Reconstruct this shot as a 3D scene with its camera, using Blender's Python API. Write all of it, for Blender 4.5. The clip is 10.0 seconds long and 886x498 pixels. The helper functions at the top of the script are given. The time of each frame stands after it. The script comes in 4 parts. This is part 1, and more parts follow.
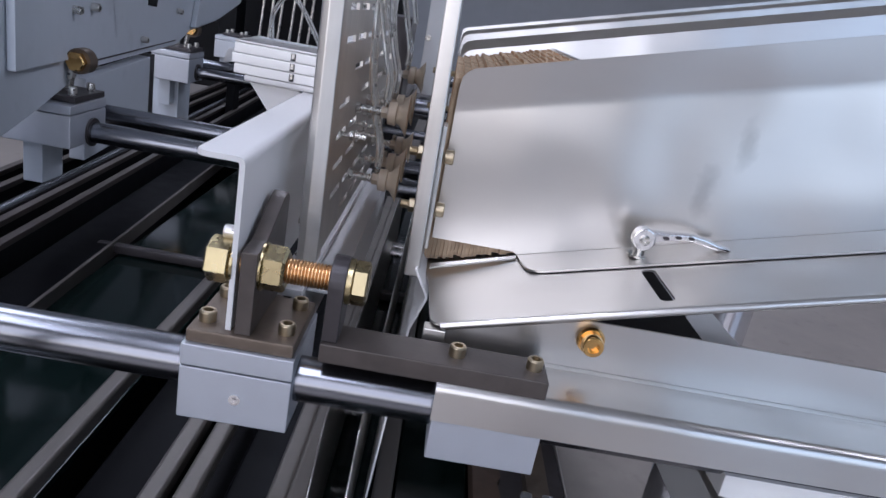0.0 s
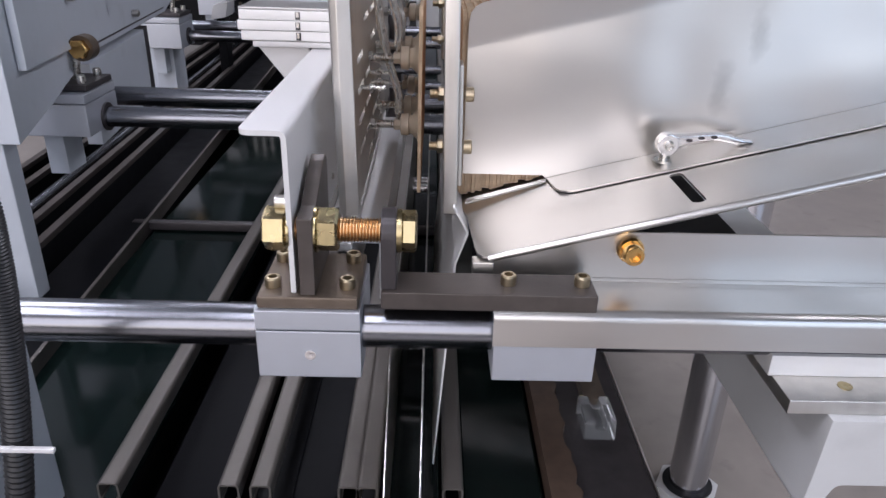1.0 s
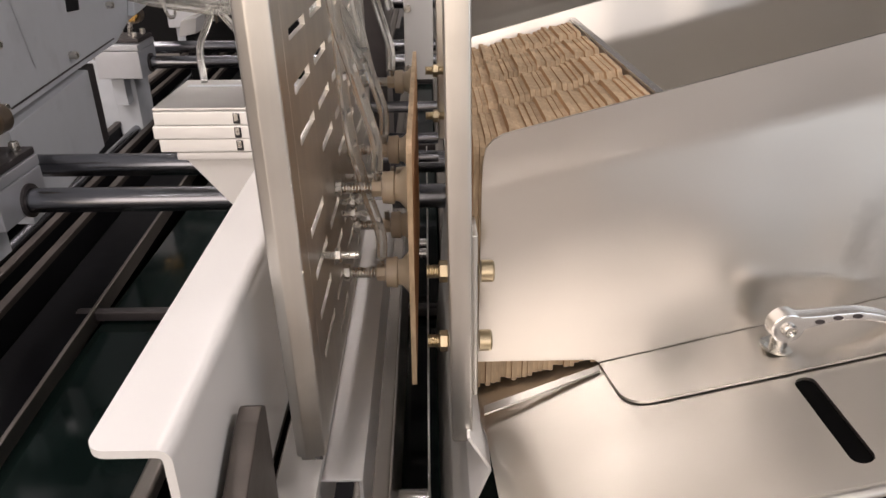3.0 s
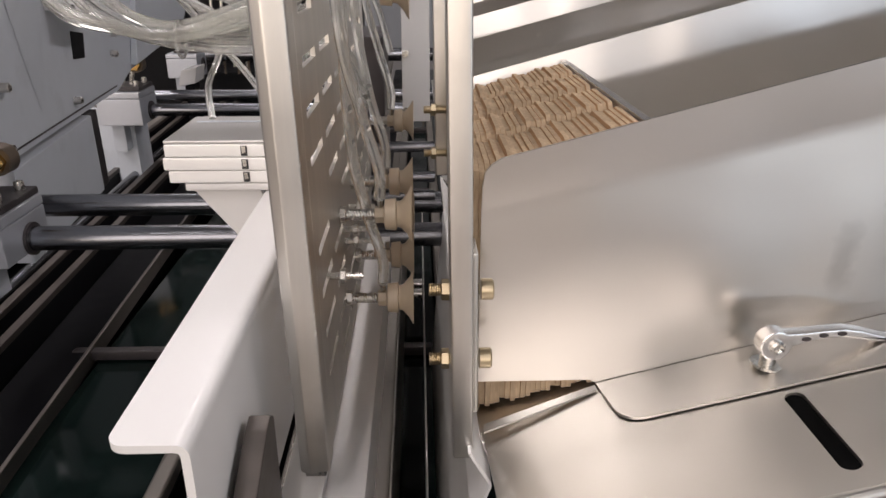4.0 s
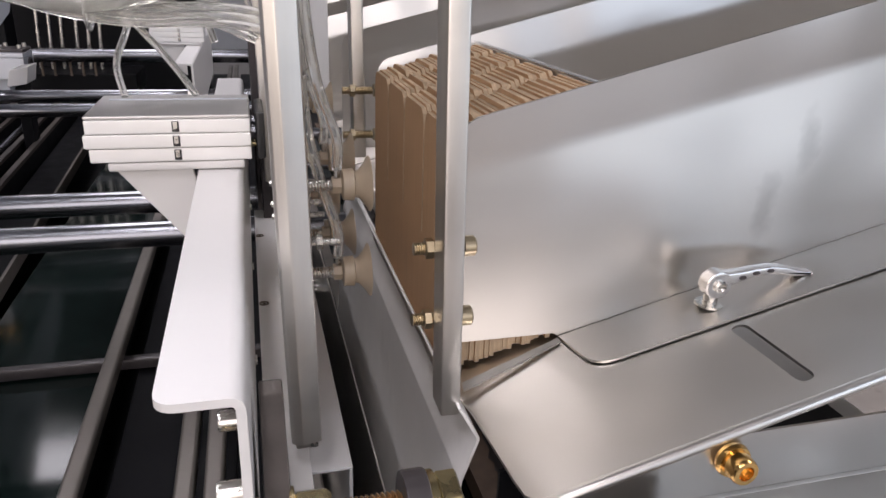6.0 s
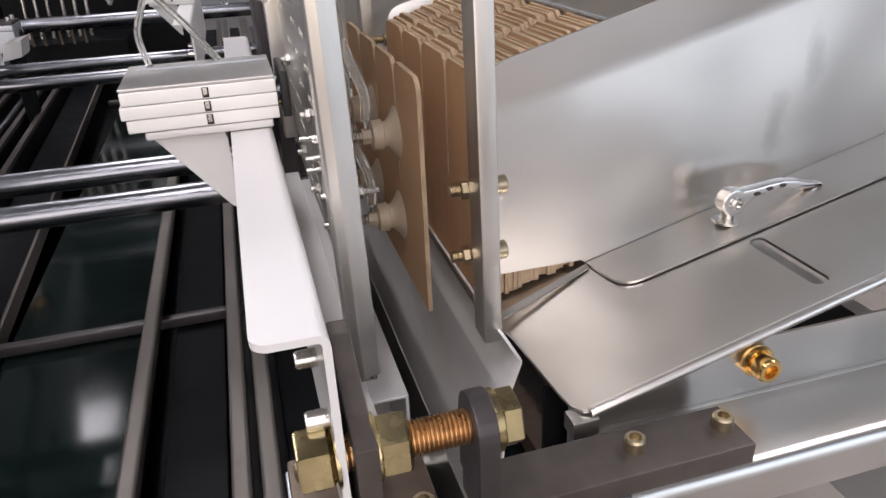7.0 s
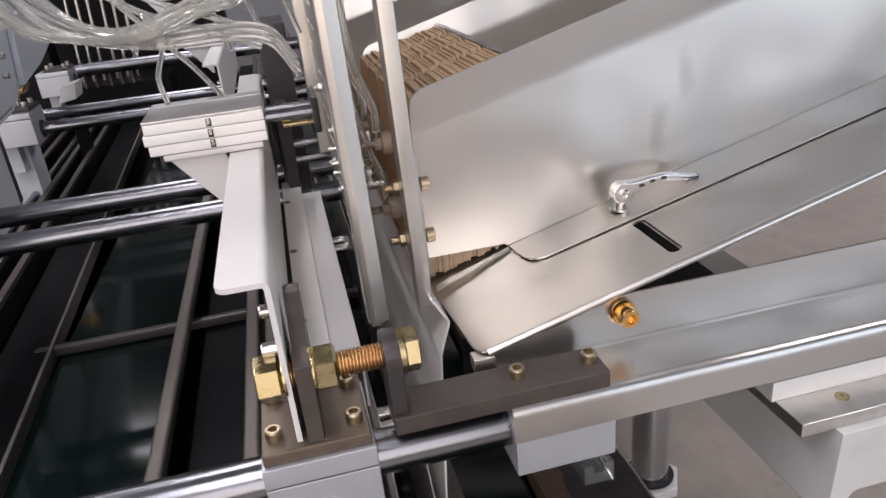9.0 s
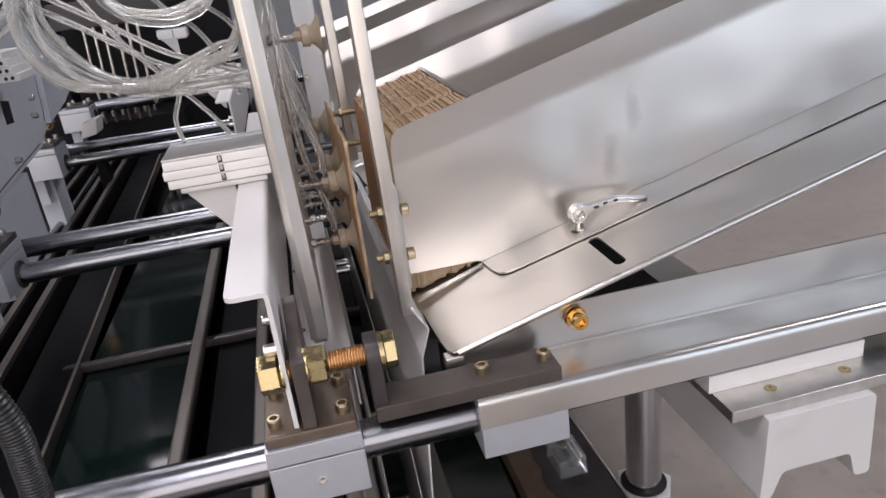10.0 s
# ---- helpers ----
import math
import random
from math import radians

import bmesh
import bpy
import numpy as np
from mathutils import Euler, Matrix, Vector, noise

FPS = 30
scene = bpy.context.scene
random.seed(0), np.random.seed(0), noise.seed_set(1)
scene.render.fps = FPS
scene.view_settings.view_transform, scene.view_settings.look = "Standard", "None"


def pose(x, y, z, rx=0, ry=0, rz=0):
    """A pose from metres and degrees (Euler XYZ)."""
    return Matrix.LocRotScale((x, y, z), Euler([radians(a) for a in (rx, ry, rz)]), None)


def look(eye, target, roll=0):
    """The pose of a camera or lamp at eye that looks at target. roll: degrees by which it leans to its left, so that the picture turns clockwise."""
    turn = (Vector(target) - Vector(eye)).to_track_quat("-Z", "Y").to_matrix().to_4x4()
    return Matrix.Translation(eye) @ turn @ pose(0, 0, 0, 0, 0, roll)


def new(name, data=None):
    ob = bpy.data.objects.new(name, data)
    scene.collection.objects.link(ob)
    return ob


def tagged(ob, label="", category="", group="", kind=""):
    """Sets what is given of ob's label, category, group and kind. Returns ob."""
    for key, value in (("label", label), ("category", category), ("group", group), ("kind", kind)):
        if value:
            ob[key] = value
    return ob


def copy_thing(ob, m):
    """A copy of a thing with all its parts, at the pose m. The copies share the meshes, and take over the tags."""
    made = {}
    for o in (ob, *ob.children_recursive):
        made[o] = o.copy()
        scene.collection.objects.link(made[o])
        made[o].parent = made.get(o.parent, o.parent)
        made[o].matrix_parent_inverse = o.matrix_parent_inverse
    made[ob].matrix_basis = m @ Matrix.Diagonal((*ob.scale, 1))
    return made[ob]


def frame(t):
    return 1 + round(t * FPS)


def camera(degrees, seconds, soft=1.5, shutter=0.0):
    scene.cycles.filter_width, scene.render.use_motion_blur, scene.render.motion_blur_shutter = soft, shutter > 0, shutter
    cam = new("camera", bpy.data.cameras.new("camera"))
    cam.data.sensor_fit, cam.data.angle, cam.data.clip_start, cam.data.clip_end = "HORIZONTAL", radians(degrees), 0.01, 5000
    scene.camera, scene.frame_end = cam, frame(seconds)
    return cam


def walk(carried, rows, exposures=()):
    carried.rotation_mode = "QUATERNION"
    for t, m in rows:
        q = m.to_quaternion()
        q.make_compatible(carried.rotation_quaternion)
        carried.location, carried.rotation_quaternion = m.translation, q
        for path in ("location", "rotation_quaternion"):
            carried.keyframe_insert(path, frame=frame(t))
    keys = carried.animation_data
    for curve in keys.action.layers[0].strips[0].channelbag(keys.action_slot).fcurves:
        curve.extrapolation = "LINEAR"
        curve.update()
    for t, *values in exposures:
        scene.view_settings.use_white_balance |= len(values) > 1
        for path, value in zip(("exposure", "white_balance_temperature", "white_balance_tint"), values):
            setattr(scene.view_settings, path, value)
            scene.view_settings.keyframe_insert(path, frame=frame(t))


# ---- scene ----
cam = camera(63.9, 10.0)
PATH = [
    (0, (-0.0, 0.041, 1.188), (0.064, 1.935, 0.55), 10.8),
    (0.5, (-0.019, 0.072, 1.181), (0.009, 1.948, 0.49), 6.9),
    (0.7, (-0.019, 0.059, 1.19), (-0.02, 1.902, 0.412), 4.0),
    (1, (-0.023, 0.018, 1.209), (0.017, 1.83, 0.365), 1.8),
    (1.2, (-0.037, 0.004, 1.218), (0.029, 1.8, 0.341), 1.8),
    (1.5, (-0.05, 0.057, 1.23), (0.002, 1.873, 0.395), 1.3),
    (1.7, (-0.045, 0.117, 1.241), (-0.027, 1.93, 0.395), 0.3),
    (2, (-0.03, 0.176, 1.236), (-0.039, 1.977, 0.366), -0.2),
    (2.2, (-0.03, 0.21, 1.238), (-0.051, 1.99, 0.327), -0.6),
    (2.5, (-0.026, 0.248, 1.244), (-0.014, 2.014, 0.306), 0.1),
    (2.7, (-0.023, 0.271, 1.247), (-0.007, 2.028, 0.293), -0.2),
    (3, (-0.023, 0.296, 1.266), (0.015, 2.084, 0.37), -0.2),
    (3.2, (-0.021, 0.295, 1.261), (0.009, 2.093, 0.387), -0.2),
    (4.3, (-0.044, 0.266, 1.256), (0.071, 2.118, 0.511), 0.6),
    (4.5, (-0.074, 0.273, 1.256), (0.17, 2.105, 0.491), 1.8),
    (5, (-0.105, 0.265, 1.247), (0.281, 2.09, 0.524), 2.4),
    (5.5, (-0.103, 0.265, 1.244), (0.324, 2.09, 0.544), 2.1),
    (6, (-0.118, 0.266, 1.227), (0.378, 2.059, 0.495), 2.1),
    (6.2, (-0.123, 0.263, 1.224), (0.385, 2.025, 0.427), 1.1),
    (7.3, (-0.151, 0.233, 1.243), (0.289, 1.969, 0.353), -3.7),
    (7.5, (-0.144, 0.225, 1.243), (0.285, 1.975, 0.375), -4.3),
    (8, (-0.13, 0.197, 1.236), (0.288, 1.97, 0.41), -3.5),
    (8.5, (-0.116, 0.124, 1.258), (0.271, 1.902, 0.427), -4.2),
    (9, (-0.096, 0.081, 1.267), (0.261, 1.869, 0.446), -5.9),
    (9.5, (-0.096, 0.016, 1.289), (0.263, 1.816, 0.496), -5.3),
    (10, (-0.08, -0.019, 1.297), (0.253, 1.802, 0.54), -7.2),
]
WB = [(0.0, -0.46, 5550, 18), (0.5, -0.34, 5800, 19), (1.0, -0.2, 6000, 19), (1.5, -0.08, 6250, 19), (2.5, 0.0, 7050, 20), (3.0, -0.18, 7350, 19), (4.5, -0.24, 6750, 18), (5.5, -0.22, 6550, 19), (7.5, -0.06, 6600, 18), (9.0, -0.22, 6600, 19), (10.0, -0.22, 6500, 19)]
walk(cam, [(t, look(eye, target, roll)) for t, eye, target, roll in PATH], WB)

# ---- light ----
world = bpy.data.worlds.new("hall_air")
scene.world = world
world.use_nodes = True
sky = world.node_tree.nodes.new("ShaderNodeTexSky")
sky.sky_type, sky.sun_disc, sky.sun_elevation, sky.sun_rotation = "NISHITA", False, radians(40), radians(200)
world.node_tree.links.new(sky.outputs[0], world.node_tree.nodes["Background"].inputs[0])
world.node_tree.nodes["Background"].inputs[1].default_value = 0.10


def area(name, m, w, h, watts, colour):
    data = bpy.data.lights.new(name, "AREA")
    data.shape, data.size, data.size_y, data.energy, data.color = "RECTANGLE", w, h, watts, colour
    ob = new(name, data)
    ob.matrix_world = m
    return ob


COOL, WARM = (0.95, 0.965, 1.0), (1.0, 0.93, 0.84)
# Lamps out of view: some placed from reflections, others added as fill
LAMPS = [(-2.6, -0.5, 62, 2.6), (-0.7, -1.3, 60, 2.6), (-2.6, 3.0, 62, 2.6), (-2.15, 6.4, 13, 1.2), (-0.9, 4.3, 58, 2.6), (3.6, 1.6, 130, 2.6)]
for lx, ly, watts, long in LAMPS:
    area("unseen_ceiling_lamp", pose(lx, ly, 4.62), 0.5, long, watts, COOL)
# Added light from openings behind the viewpoint, sized to brighten the steel walls
area("unseen_window_light", pose(-1.65, -3.55, 2.4, 90, 0, 0), 5.0, 3.5, 138, (1.0, 0.945, 0.88))
area("unseen_doorway_light", pose(3.7, -3.55, 2.05, 90, 0, 0), 3.7, 3.95, 78, (0.75, 0.885, 1.0))

# ---- materials ----


def mat(name, colour, rough=0.5, metal=0.0, vary=0.06, scale=30.0, bump=0.0, bump_scale=200.0, streak=None, spots=0.0, rand=0.0,
        spec=0.5, trans=0.0, ior=1.45, emit=0.0, rough_vary=0.08, coat=0.0, wave=0.0, smudge=()):
    """Noise at two scales in colour and gloss, fine relief, brushed streaks along an axis where asked."""
    m = bpy.data.materials.new(name)
    m.use_nodes = True
    nt = m.node_tree
    N, L = nt.nodes, nt.links
    b = N["Principled BSDF"]
    co = N.new("ShaderNodeTexCoord")
    mp = N.new("ShaderNodeMapping")
    L.new(co.outputs["Object"], mp.inputs[0])
    if streak:
        mp.inputs["Scale"].default_value = streak
    n1 = N.new("ShaderNodeTexNoise")
    n1.inputs["Scale"].default_value, n1.inputs["Detail"].default_value = scale, 6
    L.new(mp.outputs[0], n1.inputs["Vector"])
    n2 = N.new("ShaderNodeTexNoise")
    n2.inputs["Scale"].default_value, n2.inputs["Detail"].default_value = scale * 0.12 + 2.0, 4
    L.new(co.outputs["Object"], n2.inputs["Vector"])
    add = N.new("ShaderNodeMath")
    add.operation = "ADD"
    L.new(n1.outputs[0], add.inputs[0]), L.new(n2.outputs[0], add.inputs[1])
    ramp = N.new("ShaderNodeMapRange")
    ramp.inputs[1].default_value, ramp.inputs[2].default_value = 0.6, 1.4
    ramp.inputs[3].default_value, ramp.inputs[4].default_value = 1 - vary, 1 + vary
    ramp.clamp = False
    L.new(add.outputs[0], ramp.inputs[0])
    mul = N.new("ShaderNodeVectorMath")
    mul.operation = "SCALE"
    mul.inputs[0].default_value = colour
    L.new(ramp.outputs[0], mul.inputs["Scale"])
    out = mul.outputs[0]
    if rand:
        oi = N.new("ShaderNodeObjectInfo")
        mr = N.new("ShaderNodeMapRange")
        mr.inputs[3].default_value, mr.inputs[4].default_value = 1 - rand, 1 + rand
        L.new(oi.outputs["Random"], mr.inputs[0])
        mul2 = N.new("ShaderNodeVectorMath")
        mul2.operation = "SCALE"
        L.new(out, mul2.inputs[0]), L.new(mr.outputs[0], mul2.inputs["Scale"])
        out = mul2.outputs[0]
    if spots:
        n3 = N.new("ShaderNodeTexNoise")
        n3.inputs["Scale"].default_value, n3.inputs["Detail"].default_value = 14.0, 8
        L.new(co.outputs["Object"], n3.inputs["Vector"])
        r3 = N.new("ShaderNodeMapRange")
        r3.inputs[1].default_value, r3.inputs[2].default_value = 0.6, 0.72
        r3.inputs[3].default_value, r3.inputs[4].default_value = 1.0, 1 - spots
        L.new(n3.outputs[0], r3.inputs[0])
        mul3 = N.new("ShaderNodeVectorMath")
        mul3.operation = "SCALE"
        L.new(out, mul3.inputs[0]), L.new(r3.outputs[0], mul3.inputs["Scale"])
        out = mul3.outputs[0]
    for centre in smudge:
        away = N.new("ShaderNodeVectorMath")
        away.operation = "SUBTRACT"
        away.inputs[1].default_value = centre
        warp = N.new("ShaderNodeVectorMath")
        warp.operation = "MULTIPLY_ADD"
        warp.inputs[1].default_value = (0.03, 0.0, 0.03)
        n5 = N.new("ShaderNodeTexNoise")
        n5.inputs["Scale"].default_value = 45.0
        L.new(co.outputs["Object"], n5.inputs["Vector"])
        L.new(n5.outputs["Color"], warp.inputs[0]), L.new(co.outputs["Object"], warp.inputs[2])
        L.new(warp.outputs[0], away.inputs[0])
        flat = N.new("ShaderNodeVectorMath")
        flat.operation = "MULTIPLY"
        flat.inputs[1].default_value = (1.0, 0.0, 0.45)
        L.new(away.outputs[0], flat.inputs[0])
        far = N.new("ShaderNodeVectorMath")
        far.operation = "LENGTH"
        L.new(flat.outputs[0], far.inputs[0])
        r5 = N.new("ShaderNodeMapRange")
        r5.inputs[1].default_value, r5.inputs[2].default_value = 0.004, 0.013
        r5.inputs[3].default_value, r5.inputs[4].default_value = 0.80, 1.0
        L.new(far.outputs["Value"], r5.inputs[0])
        mul5 = N.new("ShaderNodeVectorMath")
        mul5.operation = "SCALE"
        L.new(out, mul5.inputs[0]), L.new(r5.outputs[0], mul5.inputs["Scale"])
        out = mul5.outputs[0]
    L.new(out, b.inputs["Base Color"])
    rr = N.new("ShaderNodeMapRange")
    rr.inputs[1].default_value, rr.inputs[2].default_value = 0.6, 1.4
    rr.inputs[3].default_value, rr.inputs[4].default_value = max(0.02, rough - rough_vary), rough + rough_vary
    rr.clamp = False
    L.new(add.outputs[0], rr.inputs[0])
    L.new(rr.outputs[0], b.inputs["Roughness"])
    b.inputs["Metallic"].default_value = metal
    b.inputs["Specular IOR Level"].default_value = spec
    b.inputs["IOR"].default_value = ior
    b.inputs["Transmission Weight"].default_value = trans
    b.inputs["Coat Weight"].default_value = coat
    if emit:
        b.inputs["Emission Color"].default_value = (*colour, 1)
        b.inputs["Emission Strength"].default_value = emit
    if bump:
        n4 = N.new("ShaderNodeTexNoise")
        n4.inputs["Scale"].default_value, n4.inputs["Detail"].default_value = bump_scale, 3
        L.new(mp.outputs[0], n4.inputs["Vector"])
        bp = N.new("ShaderNodeBump")
        bp.inputs["Strength"].default_value, bp.inputs["Distance"].default_value = bump, 0.0006
        L.new(n4.outputs[0], bp.inputs["Height"])
        L.new(bp.outputs[0], b.inputs["Normal"])
    if wave:
        n6 = N.new("ShaderNodeTexNoise")
        n6.inputs["Scale"].default_value, n6.inputs["Detail"].default_value = 7.0, 1
        L.new(co.outputs["Object"], n6.inputs["Vector"])
        bw = N.new("ShaderNodeBump")
        bw.inputs["Strength"].default_value, bw.inputs["Distance"].default_value = wave, 0.008
        L.new(n6.outputs[0], bw.inputs["Height"])
        L.new(bw.outputs[0], b.inputs["Normal"])
    return m


STEEL = mat("brushed_stainless", (0.665, 0.64, 0.603), 0.305, 1.0, 0.06, 9, 0.0, 90, (0.3, 1, 2), rough_vary=0.022, wave=0.95)
STEEL_WALL = mat("smudged_stainless", (0.665, 0.64, 0.603), 0.308, 1.0, 0.06, 7, 0.0, 90, (0.3, 1, 2), rough_vary=0.022, wave=1.2, smudge=((-0.131, -0.104, 0.149), (-0.105, -0.104, 0.205)))
STEEL_BAR = mat("ground_stainless_bar", (0.66, 0.635, 0.595), 0.36, 1.0, 0.16, 70, 0.14, 260, (1, 1, 0.10), spots=0.14)
CHROME = mat("chromed_shaft", (0.23, 0.235, 0.255), 0.235, 1.0, 0.05, 40, 0.03, 300, (0.1, 1, 1), rough_vary=0.025)
BOLT = mat("nickel_steel", (0.62, 0.60, 0.56), 0.28, 1.0, 0.08, 200)
ZINC = mat("yellow_zinc_plating", (0.40, 0.33, 0.185), 0.27, 1.0, 0.22, 90, 0.16, 260, spots=0.15)
BRONZE = mat("copper_coloured_thread", (0.58, 0.37, 0.19), 0.30, 1.0, 0.14, 200)
BRASS = mat("polished_brass", (0.74, 0.46, 0.17), 0.2, 1.0, 0.10, 150)
WHITE = mat("white_enamel", (0.66, 0.645, 0.63), 0.30, 0.0, 0.015, 30, 0.0, 300, rough_vary=0.03)
GREY = mat("light_grey_enamel", (0.53, 0.56, 0.60), 0.38, 0.0, 0.05, 30, 0.12, 300, spots=0.08)
BLOCK = mat("anodised_aluminium", (0.50, 0.52, 0.56), 0.42, 0.6, 0.04, 60, 0.06, 400)
ALU = mat("extruded_aluminium", (0.80, 0.79, 0.77), 0.42, 0.25, 0.05, 80, 0.06, 300, (0.1, 1, 1))
BLACKENED = mat("blackened_steel", (0.055, 0.048, 0.049), 0.40, 0.35, 0.25, 60, 0.15, 250, spots=0.3)
WORN = mat("worn_brown_steel", (0.15, 0.118, 0.09), 0.42, 0.6, 0.25, 50, 0.15, 250, spots=0.35)
OILED = mat("oiled_dark_steel", (0.088, 0.074, 0.066), 0.40, 0.45, 0.25, 60, 0.15, 250, spots=0.3)
RAIL = mat("galvanised_rail", (0.15, 0.135, 0.12), 0.45, 0.5, 0.15, 50, 0.1, 200, (1, 0.1, 1), spots=0.2)
BLACK = mat("black_rubber_belt", (0.005, 0.005, 0.006), 0.40, 0.0, 0.3, 30, 0.15, 300, spots=0.3, spec=0.06)
GREEN = mat("dark_green_belt", (0.004, 0.009, 0.008), 0.10, 0.0, 0.25, 20, 0.03, 150, spots=0.2, spec=0.32, rough_vary=0.03)
DARK = mat("black_paint", (0.006, 0.006, 0.007), 0.5, 0.0, 0.2, 30, spec=0.15)
PLASTIC = mat("black_plastic", (0.02, 0.02, 0.021), 0.38, 0.0, 0.1, 60)
CARD = mat("kraft_cardboard", (0.46, 0.285, 0.16), 0.82, 0.0, 0.12, 50, 0.3, 240, (1, 6, 0.25), rand=0.10, spec=0.2)
CARD_EDGE = mat("cardboard_cut_edge", (0.40, 0.295, 0.195), 0.9, 0.0, 0.35, 420, 0.7, 500, (1, 0.4, 0.2), rand=0.09, spec=0.1)
SILICONE = mat("beige_silicone", (0.60, 0.49, 0.36), 0.38, 0.0, 0.06, 60, trans=0.35)
TUBING = mat("clear_hose", (0.93, 0.93, 0.90), 0.12, 0.0, 0.02, 40, trans=0.88, ior=1.32)
ACRYLIC = mat("clear_acrylic", (0.85, 0.87, 0.88), 0.1, 0.0, 0.02, 40, trans=0.85)
CONCRETE = mat("polished_grey_concrete", (0.34, 0.30, 0.265), 0.36, 0.0, 0.15, 12, 0.06, 60, spots=0.15, coat=0.55)
GUIDE = mat("grey_guide_paint", (0.78, 0.76, 0.735), 0.36, 0.0, 0.06, 30, 0.1, 250, spots=0.1)
WALL = mat("hall_wall_paint", (0.42, 0.43, 0.45), 0.7, 0.0, 0.05, 8)
CEIL = mat("hall_ceiling_sheet", (0.22, 0.225, 0.235), 0.6, 0.0, 0.05, 8)
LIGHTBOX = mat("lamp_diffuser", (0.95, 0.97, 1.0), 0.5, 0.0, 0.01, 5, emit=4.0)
ALU_TOP = mat("brushed_aluminium_lid", (0.50, 0.49, 0.475), 0.38, 0.7, 0.05, 80, 0.06, 300, (0.1, 1, 1))
BAR_BOLT = mat("dull_yellow_bolt", (0.47, 0.39, 0.265), 0.34, 1.0, 0.1, 120)
LEVER = mat("polished_cast_zinc", (0.74, 0.72, 0.70), 0.22, 0.9, 0.06, 120, 0.05, 250)
CASTING = mat("off_white_casting_paint", (0.56, 0.56, 0.55), 0.4, 0.0, 0.04, 25, 0.1, 250, spots=0.08)
POST = mat("bright_chrome_post", (0.58, 0.58, 0.60), 0.16, 1.0, 0.02, 6)
YELLOW = mat("yellow_sensor", (0.75, 0.62, 0.05), 0.4, 0.0, 0.03, 60)
BROWN = mat("brown_belt_edge", (0.10, 0.065, 0.045), 0.6, 0.0, 0.3, 60, 0.3, 120, spots=0.3)

# ---- mesh helpers ----


def thing(name, label, category, at=(0, 0, 0), group="", kind=""):
    ob = new(name)
    ob.empty_display_size = 0.02
    ob.location = at
    ob["base"] = at
    return tagged(ob, label, category, group, kind)


def finish(bm, material, name, smooth=True, angle=35):
    me = bpy.data.meshes.new(name)
    bmesh.ops.recalc_face_normals(bm, faces=bm.faces[:])
    if smooth:
        for f in bm.faces:
            f.smooth = True
        for e in bm.edges:
            if len(e.link_faces) == 2 and e.calc_face_angle(0) > radians(angle):
                e.smooth = False
    bm.to_mesh(me)
    bm.free()
    for m in (material if isinstance(material, tuple) else (material,)):
        me.materials.append(m)
    return me


def base_of(ob):
    v = Vector((0, 0, 0))
    while ob:
        v += ob.location
        ob = ob.parent
    return v


def even(ob):
    """Large flat faces keep their own normals; only the bends are shaded round."""
    w = ob.modifiers.new("normals", "WEIGHTED_NORMAL")
    w.mode, w.weight, w.keep_sharp = "FACE_AREA", 90, True


def part(name, bm, material, parent, label=""):
    """One mesh under a thing or a part; the bmesh is in world metres."""
    bmesh.ops.translate(bm, vec=-base_of(parent), verts=bm.verts[:])
    ob = new(name, finish(bm, material, name))
    ob.parent = parent
    even(ob)
    return tagged(ob, label)


def solo(name, bm, material, label, category, at=(0, 0, 0), group="", kind=""):
    """A thing that is one mesh; the bmesh is in world metres, its origin goes to at."""
    bmesh.ops.translate(bm, vec=-Vector(at), verts=bm.verts[:])
    ob = new(name, finish(bm, material, name))
    ob.location = at
    even(ob)
    return tagged(ob, label, category, group, kind)


def box(x0, x1, y0, y1, z0, z1, bevel=0.0, seg=2, bm=None):
    tmp = bmesh.new()
    bmesh.ops.create_cube(tmp, size=1)
    bmesh.ops.scale(tmp, vec=(x1 - x0, y1 - y0, z1 - z0), verts=tmp.verts[:])
    bmesh.ops.translate(tmp, vec=((x0 + x1) / 2, (y0 + y1) / 2, (z0 + z1) / 2), verts=tmp.verts[:])
    if bevel:
        bmesh.ops.bevel(tmp, geom=tmp.edges[:], offset=bevel, segments=seg, affect="EDGES", profile=0.5)
    return merge(bm, tmp)


def merge(bm, tmp):
    if bm is None:
        return tmp
    me = bpy.data.meshes.new("t")
    tmp.to_mesh(me)
    tmp.free()
    bm.from_mesh(me)
    bpy.data.meshes.remove(me)
    return bm


def rod(p0, p1, r, n=20, bevel=0.0, bm=None, r1=None):
    p0, p1 = Vector(p0), Vector(p1)
    d = p1 - p0
    tmp = bmesh.new()
    bmesh.ops.create_cone(tmp, cap_ends=True, segments=n, radius1=r, radius2=r if r1 is None else r1, depth=d.length)
    if bevel:
        bmesh.ops.bevel(tmp, geom=[e for e in tmp.edges if len(e.link_faces) == 2 and e.calc_face_angle(0) > 1.0], offset=bevel, segments=2, affect="EDGES")
    m = Matrix.Translation((p0 + p1) / 2) @ d.to_track_quat("Z", "Y").to_matrix().to_4x4()
    bmesh.ops.transform(tmp, matrix=m, verts=tmp.verts[:])
    return merge(bm, tmp)


